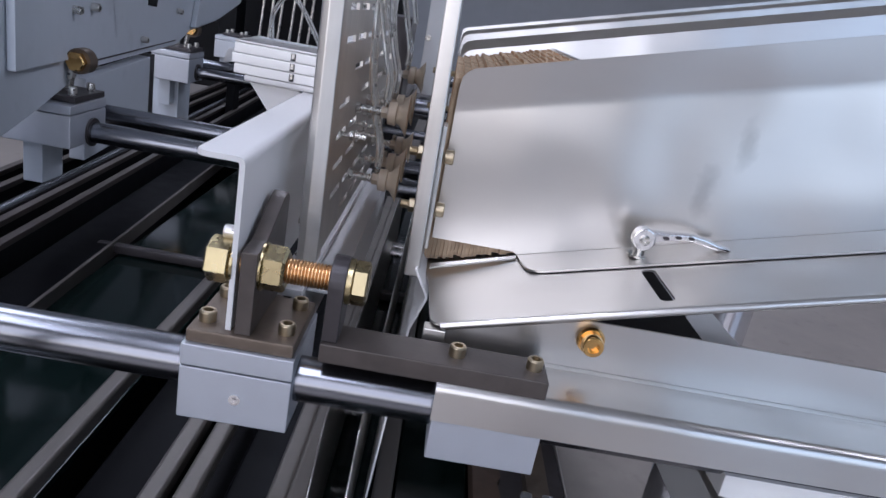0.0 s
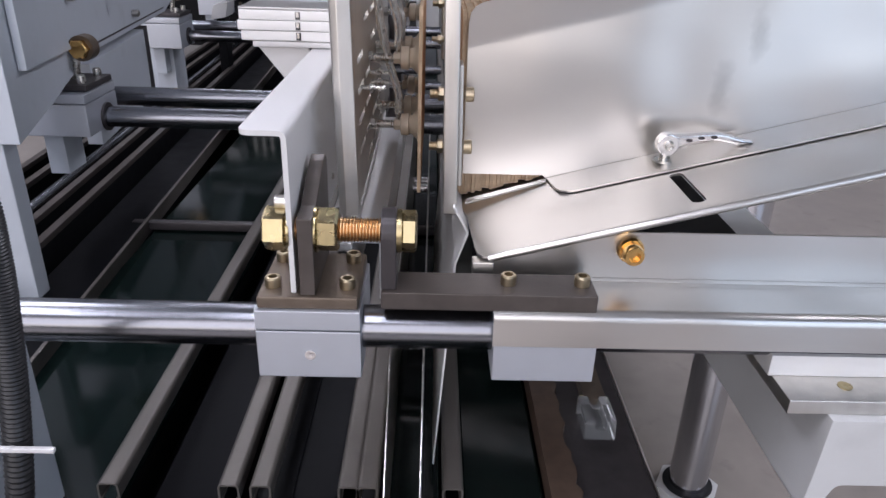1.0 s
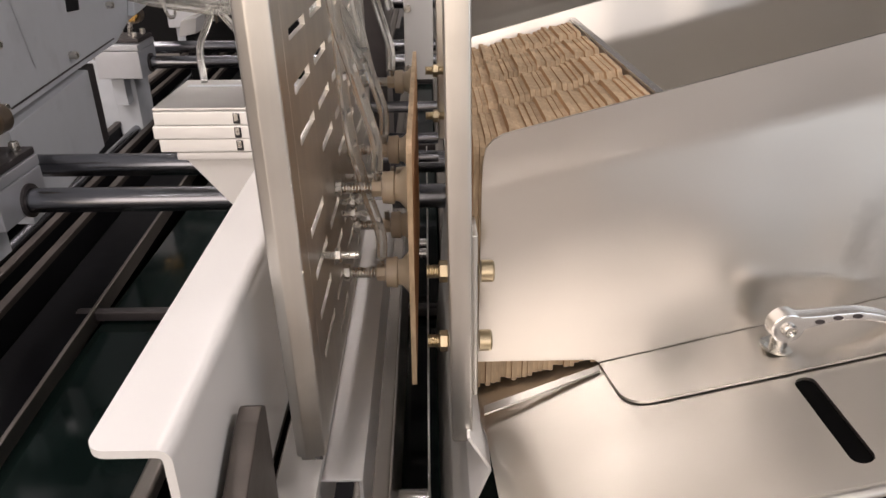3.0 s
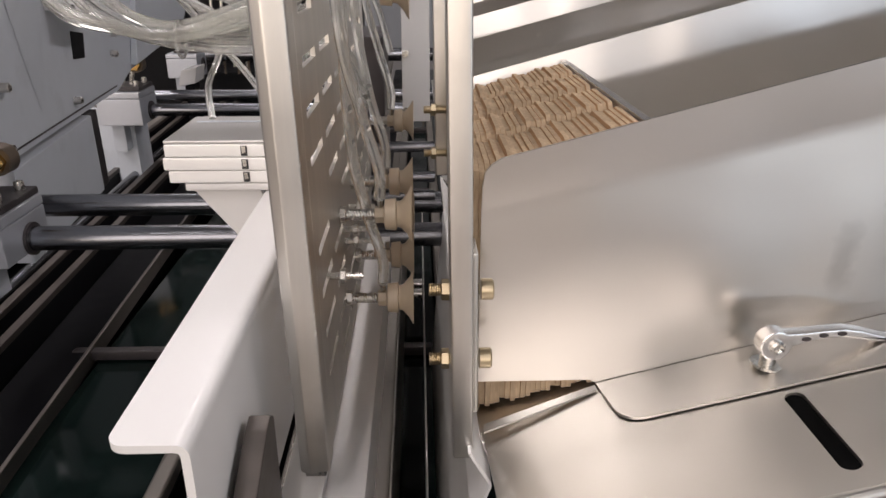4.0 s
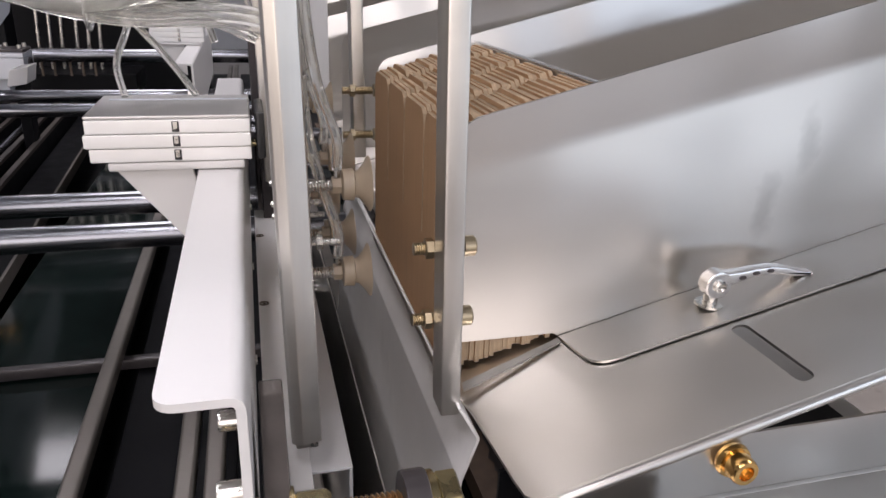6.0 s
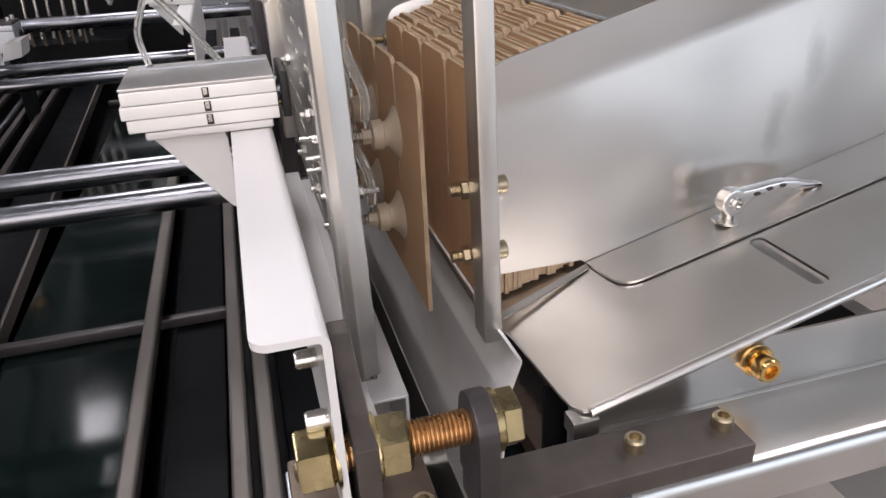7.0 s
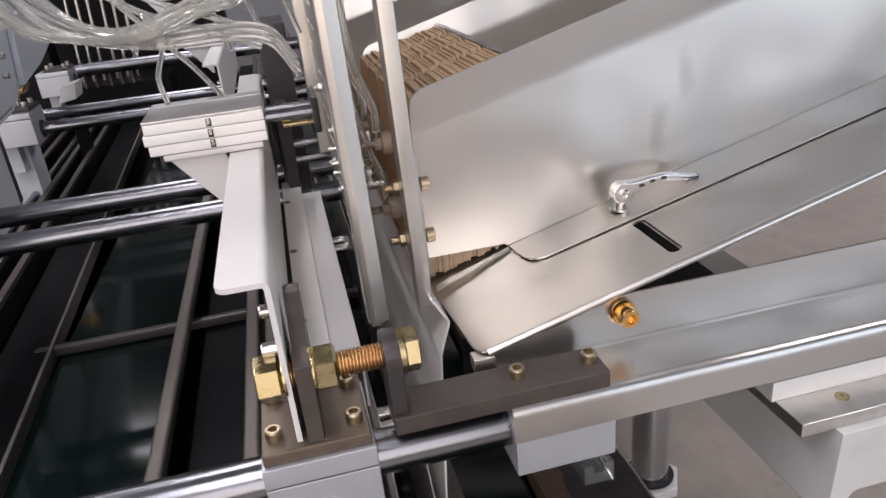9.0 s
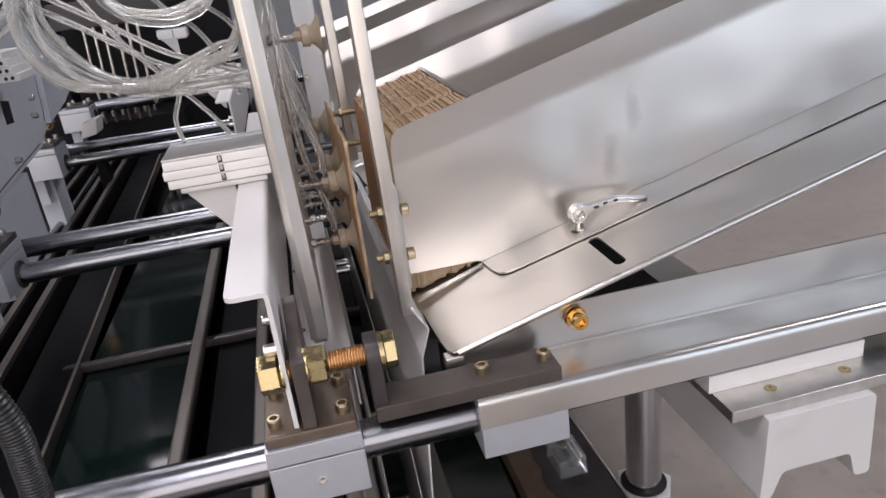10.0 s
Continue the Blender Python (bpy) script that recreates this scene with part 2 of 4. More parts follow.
def lathe(profile, p0, axis, n=24, bm=None):
    """profile: (distance along axis, radius) from p0."""
    tmp = bmesh.new()
    q = Vector(axis).to_track_quat("Z", "Y")
    rings = []
    for h, r in profile:
        rings.append([tmp.verts.new(Vector(p0) + q @ Vector((r * math.cos(2 * math.pi * i / n), r * math.sin(2 * math.pi * i / n), h))) for i in range(n)])
    for a, b in zip(rings, rings[1:]):
        for i in range(n):
            tmp.faces.new((a[i], a[(i + 1) % n], b[(i + 1) % n], b[i]))
    tmp.faces.new(rings[0])
    tmp.faces.new(rings[-1])
    return merge(bm, tmp)


def extrude(points, v, bevel=0.0, bm=None, seg=2):
    """A flat outline of world points pushed along v."""
    tmp = bmesh.new()
    a = [tmp.verts.new(p) for p in points]
    b = [tmp.verts.new(Vector(p) + Vector(v)) for p in points]
    n = len(points)
    tmp.faces.new(a)
    tmp.faces.new(b[::-1])
    for i in range(n):
        tmp.faces.new((a[i], b[i], b[(i + 1) % n], a[(i + 1) % n]))
    bmesh.ops.recalc_face_normals(tmp, faces=tmp.faces[:])
    if bevel:
        bmesh.ops.bevel(tmp, geom=tmp.edges[:], offset=bevel, segments=seg, affect="EDGES", profile=0.5)
    return merge(bm, tmp)


def fold(path, thick, closed=False):
    """The outline of a bent sheet: a polyline of 2D points given thickness to its left."""
    pts = [Vector(p) for p in path]
    off = []
    for i, p in enumerate(pts):
        d0 = (pts[i] - pts[i - 1]).normalized() if i else (pts[1] - pts[0]).normalized()
        d1 = (pts[i + 1] - pts[i]).normalized() if i < len(pts) - 1 else d0
        n0, n1 = Vector((-d0.y, d0.x)), Vector((-d1.y, d1.x))
        n = (n0 + n1).normalized()
        off.append(p + n * thick / max(0.3, n.dot(n0)))
    return [tuple(p) for p in pts] + [tuple(p) for p in reversed(off)]


def rounded(path, r, n=5):
    """A polyline with its inner corners rounded."""
    pts = [Vector(p) for p in path]
    out = [tuple(pts[0])]
    for a, b, c in zip(pts, pts[1:], pts[2:]):
        rr = min(r, (b - a).length * 0.48, (c - b).length * 0.48)
        p, q = b + (a - b).normalized() * rr, b + (c - b).normalized() * rr
        for i in range(n + 1):
            t = i / n
            out.append(tuple((1 - t) ** 2 * p + 2 * t * (1 - t) * b + t * t * q))
    return out + [tuple(pts[-1])]


def sheet_y(path, thick, y0, y1, r=0.006, bm=None):
    """A bent sheet with its profile in x and z, running along y."""
    return extrude([(x, y0, z) for x, z in fold(rounded(path, r), thick)], (0, y1 - y0, 0), bm=bm)


def tube(points, r, n=8, bm=None, steps=10):
    """A hose through the points."""
    P = [Vector(p) for p in points]
    P = [2 * P[0] - P[1]] + P + [2 * P[-1] - P[-2]]
    path = []
    for i in range(1, len(P) - 2):
        for k in range(steps):
            t = k / steps
            a, b, c, d = P[i - 1:i + 3]
            path.append(0.5 * (2 * b + (c - a) * t + (2 * a - 5 * b + 4 * c - d) * t * t + (3 * b - a - 3 * c + d) * t ** 3))
    path.append(P[-2])
    tmp = bmesh.new()
    rings, q = [], None
    for i, p in enumerate(path):
        d = (path[min(i + 1, len(path) - 1)] - path[max(i - 1, 0)]).normalized()
        q = d.to_track_quat("Z", "Y") if q is None else (q @ Vector((0, 0, 1))).rotation_difference(d) @ q
        rings.append([tmp.verts.new(p + q @ Vector((r * math.cos(2 * math.pi * k / n), r * math.sin(2 * math.pi * k / n), 0))) for k in range(n)])
    for a, b in zip(rings, rings[1:]):
        for i in range(n):
            tmp.faces.new((a[i], a[(i + 1) % n], b[(i + 1) % n], b[i]))
    tmp.faces.new(rings[0])
    tmp.faces.new(rings[-1])
    return merge(bm, tmp)


def cap_screw(at, axis=(0, 0, 1), r=0.0065, h=0.0085, bm=None):
    """A socket head: knurled rim, chamfer, recessed hexagon."""
    tmp = lathe([(0, r * 0.98), (h * 0.15, r), (h * 0.85, r), (h, r * 0.86), (h, r * 0.56), (h * 0.45, r * 0.52)], at, axis, 18)
    return merge(bm, tmp)


def hex_head(at, axis, r, h, turn=0.0, bm=None):
    tmp = lathe([(0, r * 0.93), (h * 0.1, r), (h * 0.88, r), (h, r * 0.86)], (0, 0, 0), (0, 0, 1), 6)
    m = Matrix.Translation(at) @ Vector(axis).to_track_quat("Z", "Y").to_matrix().to_4x4() @ pose(0, 0, 0, 0, 0, turn)
    bmesh.ops.transform(tmp, matrix=m, verts=tmp.verts[:])
    return merge(bm, tmp)


def thread(p0, axis, r, length, pitch, n=16, bm=None):
    prof, h = [(0, r * 0.9)], 0.0
    while h < length - pitch:
        prof += [(h + pitch * 0.25, r), (h + pitch * 0.5, r), (h + pitch * 0.95, r * 0.86)]
        h += pitch
    prof.append((length, r * 0.9))
    return lathe(prof, p0, axis, n, bm)


# ---- hall ----
solo("floor", box(-7, 7, -5, 11, -0.1, 0.0), CONCRETE, "grey concrete hall floor", "floor", kind="structure")
# Ceiling and walls are out of view, added to close the hall for reflections
solo("ceiling", box(-7, 7, -5, 11, 4.7, 4.8), CEIL, "pale sheet ceiling of the hall", "ceiling", kind="structure")
# South openings and the pier between them are added to shape what the steel reflects
bm = box(-7, -4.2, -3.8, -3.6, 0, 4.7)
box(0.9, 1.8, -3.8, -3.6, 0, 4.7, bm=bm), box(-4.2, 0.9, -3.8, -3.6, 0, 0.62, bm=bm), box(-4.2, 0.9, -3.8, -3.6, 4.18, 4.7, bm=bm)
box(5.6, 7, -3.8, -3.6, 0, 4.7, bm=bm), box(1.8, 5.6, -3.8, -3.6, 4.05, 4.7, bm=bm)
solo("wall_south", bm, WALL, "unseen pale hall wall with openings added for the area lights", "wall", kind="structure")
solo("wall_north", box(-7, 7, 11, 11.2, 0, 4.7), WALL, "pale painted hall wall", "wall", kind="structure")
solo("wall_west", box(-7.2, -7, -5, 11, 0, 4.7), WALL, "pale painted hall wall", "wall", kind="structure")
solo("wall_east", box(7, 7.2, -5, 11, 0, 4.7), WALL, "pale painted hall wall", "wall", kind="structure")
# Housings and glowing diffusers added around the unseen lamps
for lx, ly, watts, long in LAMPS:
    l = thing("ceiling_light", "unseen white strip light added on the hall ceiling", "lamp", (lx, ly, 4.7), "ceiling strip lights")
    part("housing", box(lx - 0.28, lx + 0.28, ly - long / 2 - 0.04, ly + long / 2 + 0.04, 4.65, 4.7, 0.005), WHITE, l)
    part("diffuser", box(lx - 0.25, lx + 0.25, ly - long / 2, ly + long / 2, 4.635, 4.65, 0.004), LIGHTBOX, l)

# ---- conveyor bed under the feeder ----
BED = thing("conveyor_bed", "dark belt conveyor bed with galvanised rails", "conveyor", (-0.2, 1.8, 0.0))
part("base_pan", box(-0.95, 0.205, 0.2, 4.6, 0.50, 0.56, 0.004), DARK, BED)
for x0, x1, m in ((-0.56, -0.345, GREEN), (-0.31, -0.235, BLACK), (-0.165, -0.115, BLACK), (-0.060, -0.006, GREEN), (0.02, 0.108, GREEN)):
    part("belt", box(x0, x1, 0.22, 4.5, 0.628, 0.64, 0.003), m, BED)
    part("belt_support", box(x0 + 0.01, x1 - 0.01, 0.24, 4.4, 0.56, 0.627), DARK, BED)
RAILS = (-0.331, -0.214, -0.183, -0.097, -0.078, 0.006)
for x in RAILS:
    bm = sheet_y([(x - 0.0065, 0.684), (x - 0.0085, 0.684), (x - 0.0085, 0.70), (x + 0.0085, 0.70), (x + 0.0085, 0.684), (x + 0.0065, 0.684)], 0.002, 0.55, 4.4, 0.003)
    part("rail", bm, RAIL, BED)


def slant_rail(x1, w, slope, z, h, material, y0=0.6, y1=4.3, name="rail"):
    """A rail whose x is x1 at y = 1 and drifts by slope per metre."""
    a, b = x1 + slope * (y0 - 1), x1 + slope * (y1 - 1)
    return part(name, extrude([(a - w, y0, z), (a, y0, z), (b, y1, z), (b - w, y1, z)], (0, 0, -h), 0.002), material, BED)


slant_rail(-0.552, 0.007, -0.051, 0.664, 0.03, RAIL)
slant_rail(-0.560, 0.085, -0.051, 0.658, 0.03, BLACK, name="belt_cover")
for x in (-0.664, -0.718, -0.816, -0.87):
    slant_rail(x, 0.016, -0.05, 0.70, 0.012, OILED)
    slant_rail(x - 0.003, 0.014, -0.05, 0.687, 0.12, DARK, name="rail_web")
part("side_tube", rod((-0.757, 0.95, 0.69), (-0.900, 3.8, 0.69), 0.012, 20), CHROME, BED, "chromed tube beside the outer rail")
for y in (1.30, 2.15, 2.9):
    part("cross_bar", box(-0.60, 0.0, y - 0.009, y + 0.009, 0.642, 0.660, 0.004), BLACKENED, BED, "flat steel cross bar")
for x in (-0.061, -0.027):
    part("guide_strip", extrude([(x, 0.50, 0.60), (x, 1.7, 0.60), (x, 1.7, 0.80), (x, 0.62, 0.80), (x, 0.50, 0.70)], (0.0018, 0, 0), 0.0005), STEEL, BED, "thin polished guide strip")
for y, z in ((0.845, 0.700), (0.815, 0.700), (1.45, 0.700), (1.41, 0.700)):
    part("roller", rod((-0.0585, y, z), (-0.0275, y, z), 0.009, 16, 0.001), LEVER, BED, "bright steel roller")
fray = random.Random(7)
edge = [(0.111, 3.0), (0.111, 0.25)] + [(0.143 + fray.uniform(-0.005, 0.005), 0.25 + 0.0125 * k) for k in range(220)]
part("belt_edging", extrude([(x, y, 0.665) for x, y in edge], (0, 0, -0.03)), BROWN, BED, "brown belt edging with a frayed side")
part("side_plate", box(0.137, 0.229, 0.2, 3.0, 0.60, 0.652, 0.002), BLACKENED, BED)
part("side_plate_edge", box(0.229, 0.2315, 0.2, 3.0, 0.50, 0.654, 0.0005), STEEL, BED)
part("clip_rail", box(0.176, 0.204, 0.745, 2.4, 0.653, 0.668, 0.001), WORN, BED, "brown steel rail behind the clip")
for x in (-0.9, 0.15):
    for y in (0.5, 3.8):
        part("leg", box(x - 0.03, x + 0.03, y - 0.03, y + 0.03, 0.0, 0.50, 0.004), GREY, BED)
clip = thing("tube_clip", "clear acrylic clip screwed to the conveyor side", "clip", (0.18, 0.70, 0.652))
part("clip_body", extrude([(0.165, 0.685, z) for z in (0.652,)] + [(0.203, 0.685, 0.652), (0.203, 0.685, 0.680), (0.190, 0.685, 0.680), (0.190, 0.685, 0.667), (0.178, 0.685, 0.667), (0.178, 0.685, 0.680), (0.165, 0.685, 0.680)], (0, 0.05, 0), 0.002), ACRYLIC, clip)
part("clip_screw", cap_screw((0.172, 0.742, 0.652), r=0.005, h=0.02), ZINC, clip)

# ---- shafts ----


def shaft(y, z, x0, x1, r, label):
    t = thing("cross_shaft", label, "shaft", (x0, y, z), "chromed cross shafts")
    part("bar", rod((x0, y, z), (x1, y, z), r, 40, 0.001), CHROME, t)
    part("end_collar", rod((x1 - 0.03, y, z), (x1 - 0.012, y, z), r + 0.008, 28, 0.001), BLACKENED, t)
    return t


SY, SZ, SR = 0.532, 0.897, 0.018
shaft(SY, SZ, -0.78, 1.25, SR, "thick chromed round shaft through two clamp blocks")
shaft(1.229, 0.883, -0.69, 1.0, 0.0175, "chromed round shaft crossing the conveyor")
shaft(1.356, 0.889, -0.75, 1.0, 0.0175, "chromed round shaft crossing the conveyor")
shaft(2.192, 0.873, -0.79, 1.0, 0.0165, "chromed round shaft crossing the conveyor")
shaft(2.39, 0.875, -0.90, 1.0, 0.0165, "chromed round shaft crossing the conveyor")

shaft(3.296, 0.877, -0.95, 1.0, 0.026, "thick chromed round shaft before the comb pins")

# ---- clamp blocks ----


def clamp_block(x0, x1, label):
    c = thing("clamp_block", label, "clamp", ((x0 + x1) / 2, SY, 0.863), "shaft clamp blocks")
    part("lower_half", box(x0, x1, 0.505, 0.595, 0.863, 0.9065, 0.0012), BLOCK, c)
    part("upper_half", box(x0, x1, 0.505, 0.595, 0.9075, 0.925, 0.0012), BLOCK, c)
    return c


c1 = clamp_block(-0.160, -0.076, "pale anodised split clamp block on the shaft")
part("set_screw", lathe([(0, 0.0045), (0.001, 0.0045), (0.0012, 0.0028), (0.0005, 0.001)], (-0.117, 0.5052, 0.885), (0, -1, 0), 16), LEVER, c1, "bright set screw")
clamp_block(0.031, 0.115, "pale anodised clamp block under the stainless rail")

# ---- stop bracket with the adjusting bolt ----
br = thing("stop_bracket", "dark steel foot bracket with four socket screws", "bracket", (-0.118, 0.55, 0.925))
part("foot_plate", box(-0.158, -0.078, 0.508, 0.592, 0.925, 0.936, 0.002), WORN, br, "brown worn steel plate")
part("upright", extrude([(-0.1235, 0.511, 0.936), (-0.1235, 0.600, 0.936), (-0.1235, 0.600, 1.022), (-0.1235, 0.593, 1.027), (-0.1235, 0.582, 1.025), (-0.1235, 0.535, 1.003), (-0.1235, 0.511, 1.001)], (0.012, 0, 0), 0.0012), OILED, br)
for x in (-0.148, -0.088):
    for y in (0.527, 0.575):
        part("socket_screw", cap_screw((x, y, 0.936)), BAR_BOLT, br)
ADJ_Y, ADJ_Z = 0.531, 0.985
bo = thing("adjusting_bolt", "long yellow zinc plated hex bolt with lock nuts", "bolt", (-0.09, ADJ_Y, ADJ_Z))
part("threaded_shank", thread((-0.150, ADJ_Y, ADJ_Z), (1, 0, 0), 0.0098, 0.107, 0.0025, 20), BRONZE, bo, "copper coloured thread")
part("bolt_head", hex_head((-0.044, ADJ_Y, ADJ_Z), (1, 0, 0), 0.0168, 0.0115, 10), ZINC, bo)
part("washer", rod((-0.048, ADJ_Y, ADJ_Z), (-0.044, ADJ_Y, ADJ_Z), 0.0175, 28, 0.0005), ZINC, bo)
part("lock_nut", hex_head((-0.110, ADJ_Y, ADJ_Z), (1, 0, 0), 0.0176, 0.0165, 22), ZINC, bo)
part("washer", rod((-0.1125, ADJ_Y, ADJ_Z), (-0.110, ADJ_Y, ADJ_Z), 0.0185, 28, 0.0004), ZINC, bo)
part("back_nut", hex_head((-0.1515, ADJ_Y, ADJ_Z), (1, 0, 0), 0.0176, 0.0185, 14), ZINC, bo)
part("washer", rod((-0.1325, ADJ_Y, ADJ_Z), (-0.1305, ADJ_Y, ADJ_Z), 0.0175, 28, 0.0004), ZINC, bo)
ar = thing("ear_bracket", "blackened steel bracket with an upright ear", "bracket", (0.03, 0.53, 0.926))
part("flat_bar", box(-0.060, 0.112, 0.508, 0.546, 0.9265, 0.942, 0.0015), OILED, ar)
part("ear", extrude([(-0.060, ADJ_Y - 0.019, 0.942), (-0.060, ADJ_Y + 0.019, 0.942)] + [(-0.060, ADJ_Y + 0.019 * math.cos(a), ADJ_Z + 0.019 * math.sin(a)) for a in [math.pi * i / 10 for i in range(11)]], (0.012, 0, 0), 0.0012), BLACKENED, ar)
for x in (0.042, 0.102):
    part("socket_screw", cap_screw((x, 0.528, 0.942)), BAR_BOLT, ar)

# ---- white channel and cylinder ----
ch = thing("support_channel", "white enamelled bent sheet channel along the feeder", "channel", (-0.13, 0.9, 0.94))
bm = sheet_y([(-0.163, 1.0675), (-0.1275, 1.0675), (-0.1275, 0.935)], -0.004, 0.516, 1.372, 0.007)
tip = [e for e in bm.edges if all(v.co.x < -0.1625 and v.co.y < 0.517 for v in e.verts)]
bmesh.ops.bevel(bm, geom=tip, offset=0.009, segments=5, affect="EDGES", profile=0.5)
part("channel_sheet", bm, WHITE, ch)
for y, z in ((0.580, 1.014), (0.537, 1.005)):
    part("socket_screw", cap_screw((-0.1318, y, z), (-1, 0, 0), 0.0055, 0.012), BOLT, ch)
gd = thing("linear_guide", "grey linear guide rail with countersunk screws", "guide rail", (-0.10, 0.95, 0.92))
part("guide_rail", box(-0.123, -0.0955, 0.62, 1.165, 0.9236, 0.931, 0.001), GUIDE, gd)
part("end_stop", box(-0.112, -0.098, 1.1655, 1.185, 0.9236, 0.942, 0.001), ALU, gd)
for y in (0.707, 0.885, 1.068):
    part("countersunk_screw", lathe([(0, 0.0046), (0.0012, 0.0044), (0.0014, 0.0036), (0.0006, 0.003), (0.0006, 0.0014), (0.0013, 0.001)], (-0.118, y, 0.9304), (0, 0, 1), 16), WORN, gd)
    part("web_screw", cap_screw((-0.1273, y + 0.03, 0.957), (1, 0, 0), 0.0036, 0.002), BOLT, gd)
hc = thing("hat_channel", "white painted channel beside the guide rail", "channel", (-0.08, 1.0, 0.88))
part("top_sheet", box(-0.0995, -0.0685, 0.645, 1.12, 0.9208, 0.9232, 0.0011), WHITE, hc)
part("side_sheet", box(-0.0993, -0.0969, 0.6452, 1.1198, 0.86, 0.9207, 0.0008), WHITE, hc)
part("side_sheet", box(-0.0711, -0.0687, 0.6452, 1.1198, 0.86, 0.9207, 0.0008), WHITE, hc)


def cylinder_unit(dy, dx=0.0, dz=0.0):
    """A flat twin-rod pneumatic slide on a white gusset."""
    def bx(x0, x1, y0, y1, z0, z1, b):
        return box(x0 + dx, x1 + dx, y0 + dy, y1 + dy, z0 + dz, z1 + dz, b)

    g = thing("cylinder_mount", "white gusset plate on the support channel", "bracket", (-0.17 + dx, 0.90 + dy, 1.02 + dz), "cylinder mounts")
    part("gusset", extrude([(x + dx, 0.866 + dy, z + dz) for x, z in ((-0.226, 1.068), (-0.168, 1.068), (-0.166, 1.060), (-0.166, 0.996), (-0.172, 0.999))], (0, 0.006, 0), 0.001), WHITE, g)
    part("mount_plate", bx(-0.231, -0.126, 0.860, 0.955, 1.0682, 1.0755, 0.002), WHITE, g)
    c = thing("air_cylinder", "flat silver twin rod pneumatic cylinder", "cylinder", (-0.18 + dx, 0.90 + dy, 1.076 + dz), "pneumatic cylinders")
    for a, b, ins in ((1.0758, 1.0868, 0.003), (1.0872, 1.0982, 0.0), (1.0986, 1.1095, 0.002)):
        layer = part("body_layer", bx(-0.246 + ins, -0.120, 0.858 + ins * 0.4, 0.955, a, b, 0.0012), ALU, c)
        part("sensor_slot", bx(-0.180, -0.1745, 0.8573 + ins * 0.4, 0.8586 + ins * 0.4, a + 0.0012, b - 0.0012, 0.0004), PLASTIC, layer)
        part("sensor", bx(-0.1790, -0.1758, 0.8566 + ins * 0.4, 0.8572 + ins * 0.4, a + 0.0035, b - 0.0016, 0.0002), BOLT, layer)
    part("top_plate", bx(-0.2445, -0.1205, 0.8605, 0.958, 1.1097, 1.1125, 0.001), ALU_TOP, c)
    part("side_rib", bx(-0.236, -0.122, 0.930, 0.935, 1.1127, 1.1135, 0.0003), GREY, c)
    return c


cylinder_unit(0.0)
# ---- suction arm, moves along x ----
ARM_AT = (-0.098, 0.85, 0.955)
ARM = thing("suction_arm", "stainless suction head with silicone cups and clear hoses", "suction head", ARM_AT)
LEAN_X = 0.018


def leaning(bm, z0=0.955):
    for v in bm.verts:
        v.co.x -= (v.co.z - z0) * LEAN_X
    return bm


BAR_PROFILE = [(-0.107, 0.6345), (-0.1058, 0.6328), (-0.1005, 0.6310), (-0.0998, 0.6310), (-0.0893, 0.6332), (-0.0885, 0.6345), (-0.0885, 0.652), (-0.107, 0.652)]
part("front_bar", leaning(extrude([(x, y, 0.955) for x, y in BAR_PROFILE], (0, 0, 0.565), 0.0005)), STEEL_BAR, ARM, "worn folded stainless bar")
part("bar_plug", leaning(box(-0.1045, -0.091, 0.6345, 0.6495, 0.950, 0.9548, 0.001)), BOLT, ARM)
part("rear_bar", leaning(box(-0.107, -0.0885, 1.10, 1.12, 0.985, 1.52, 0.003)), STEEL_BAR, ARM)


def slotted(x, thick, ys, zs, holes):
    """One plate with rectangular slots: a grid of cells with the holes left out."""
    bm = bmesh.new()
    vs = {}

    def v(i, j, k):
        if (i, j, k) not in vs:
            vs[i, j, k] = bm.verts.new((x + k * thick, ys[i], zs[j]))
        return vs[i, j, k]

    solid = {(i, j) for i in range(len(ys) - 1) for j in range(len(zs) - 1) if (i, j) not in holes}
    for i, j in solid:
        for k in (0, 1):
            bm.faces.new((v(i, j, k), v(i + 1, j, k), v(i + 1, j + 1, k), v(i, j + 1, k)))
        for di, dj, a, b in ((-1, 0, (0, 0), (0, 1)), (1, 0, (1, 0), (1, 1)), (0, -1, (0, 0), (1, 0)), (0, 1, (0, 1), (1, 1))):
            if (i + di, j + dj) not in solid:
                bm.faces.new((v(i + a[0], j + a[1], 0), v(i + b[0], j + b[1], 0), v(i + b[0], j + b[1], 1), v(i + a[0], j + a[1], 1)))
    return bm


YS, ZS = [0.652], [0.962]
for k in range(6):
    YS += [0.668 + 0.072 * k, 0.720 + 0.072 * k]
YS.append(1.10)
for k in range(16):
    ZS += [0.975 + 0.028 * k, 0.981 + 0.028 * k]
ZS.append(1.42)
HOLES = {(i, j) for i in range(1, 12, 2) for j in range(1, 32, 2) if (i // 2 + j // 2) % 5}
part("slotted_plate", leaning(slotted(-0.0915, 0.003, YS, ZS, HOLES)), STEEL_BAR, ARM)


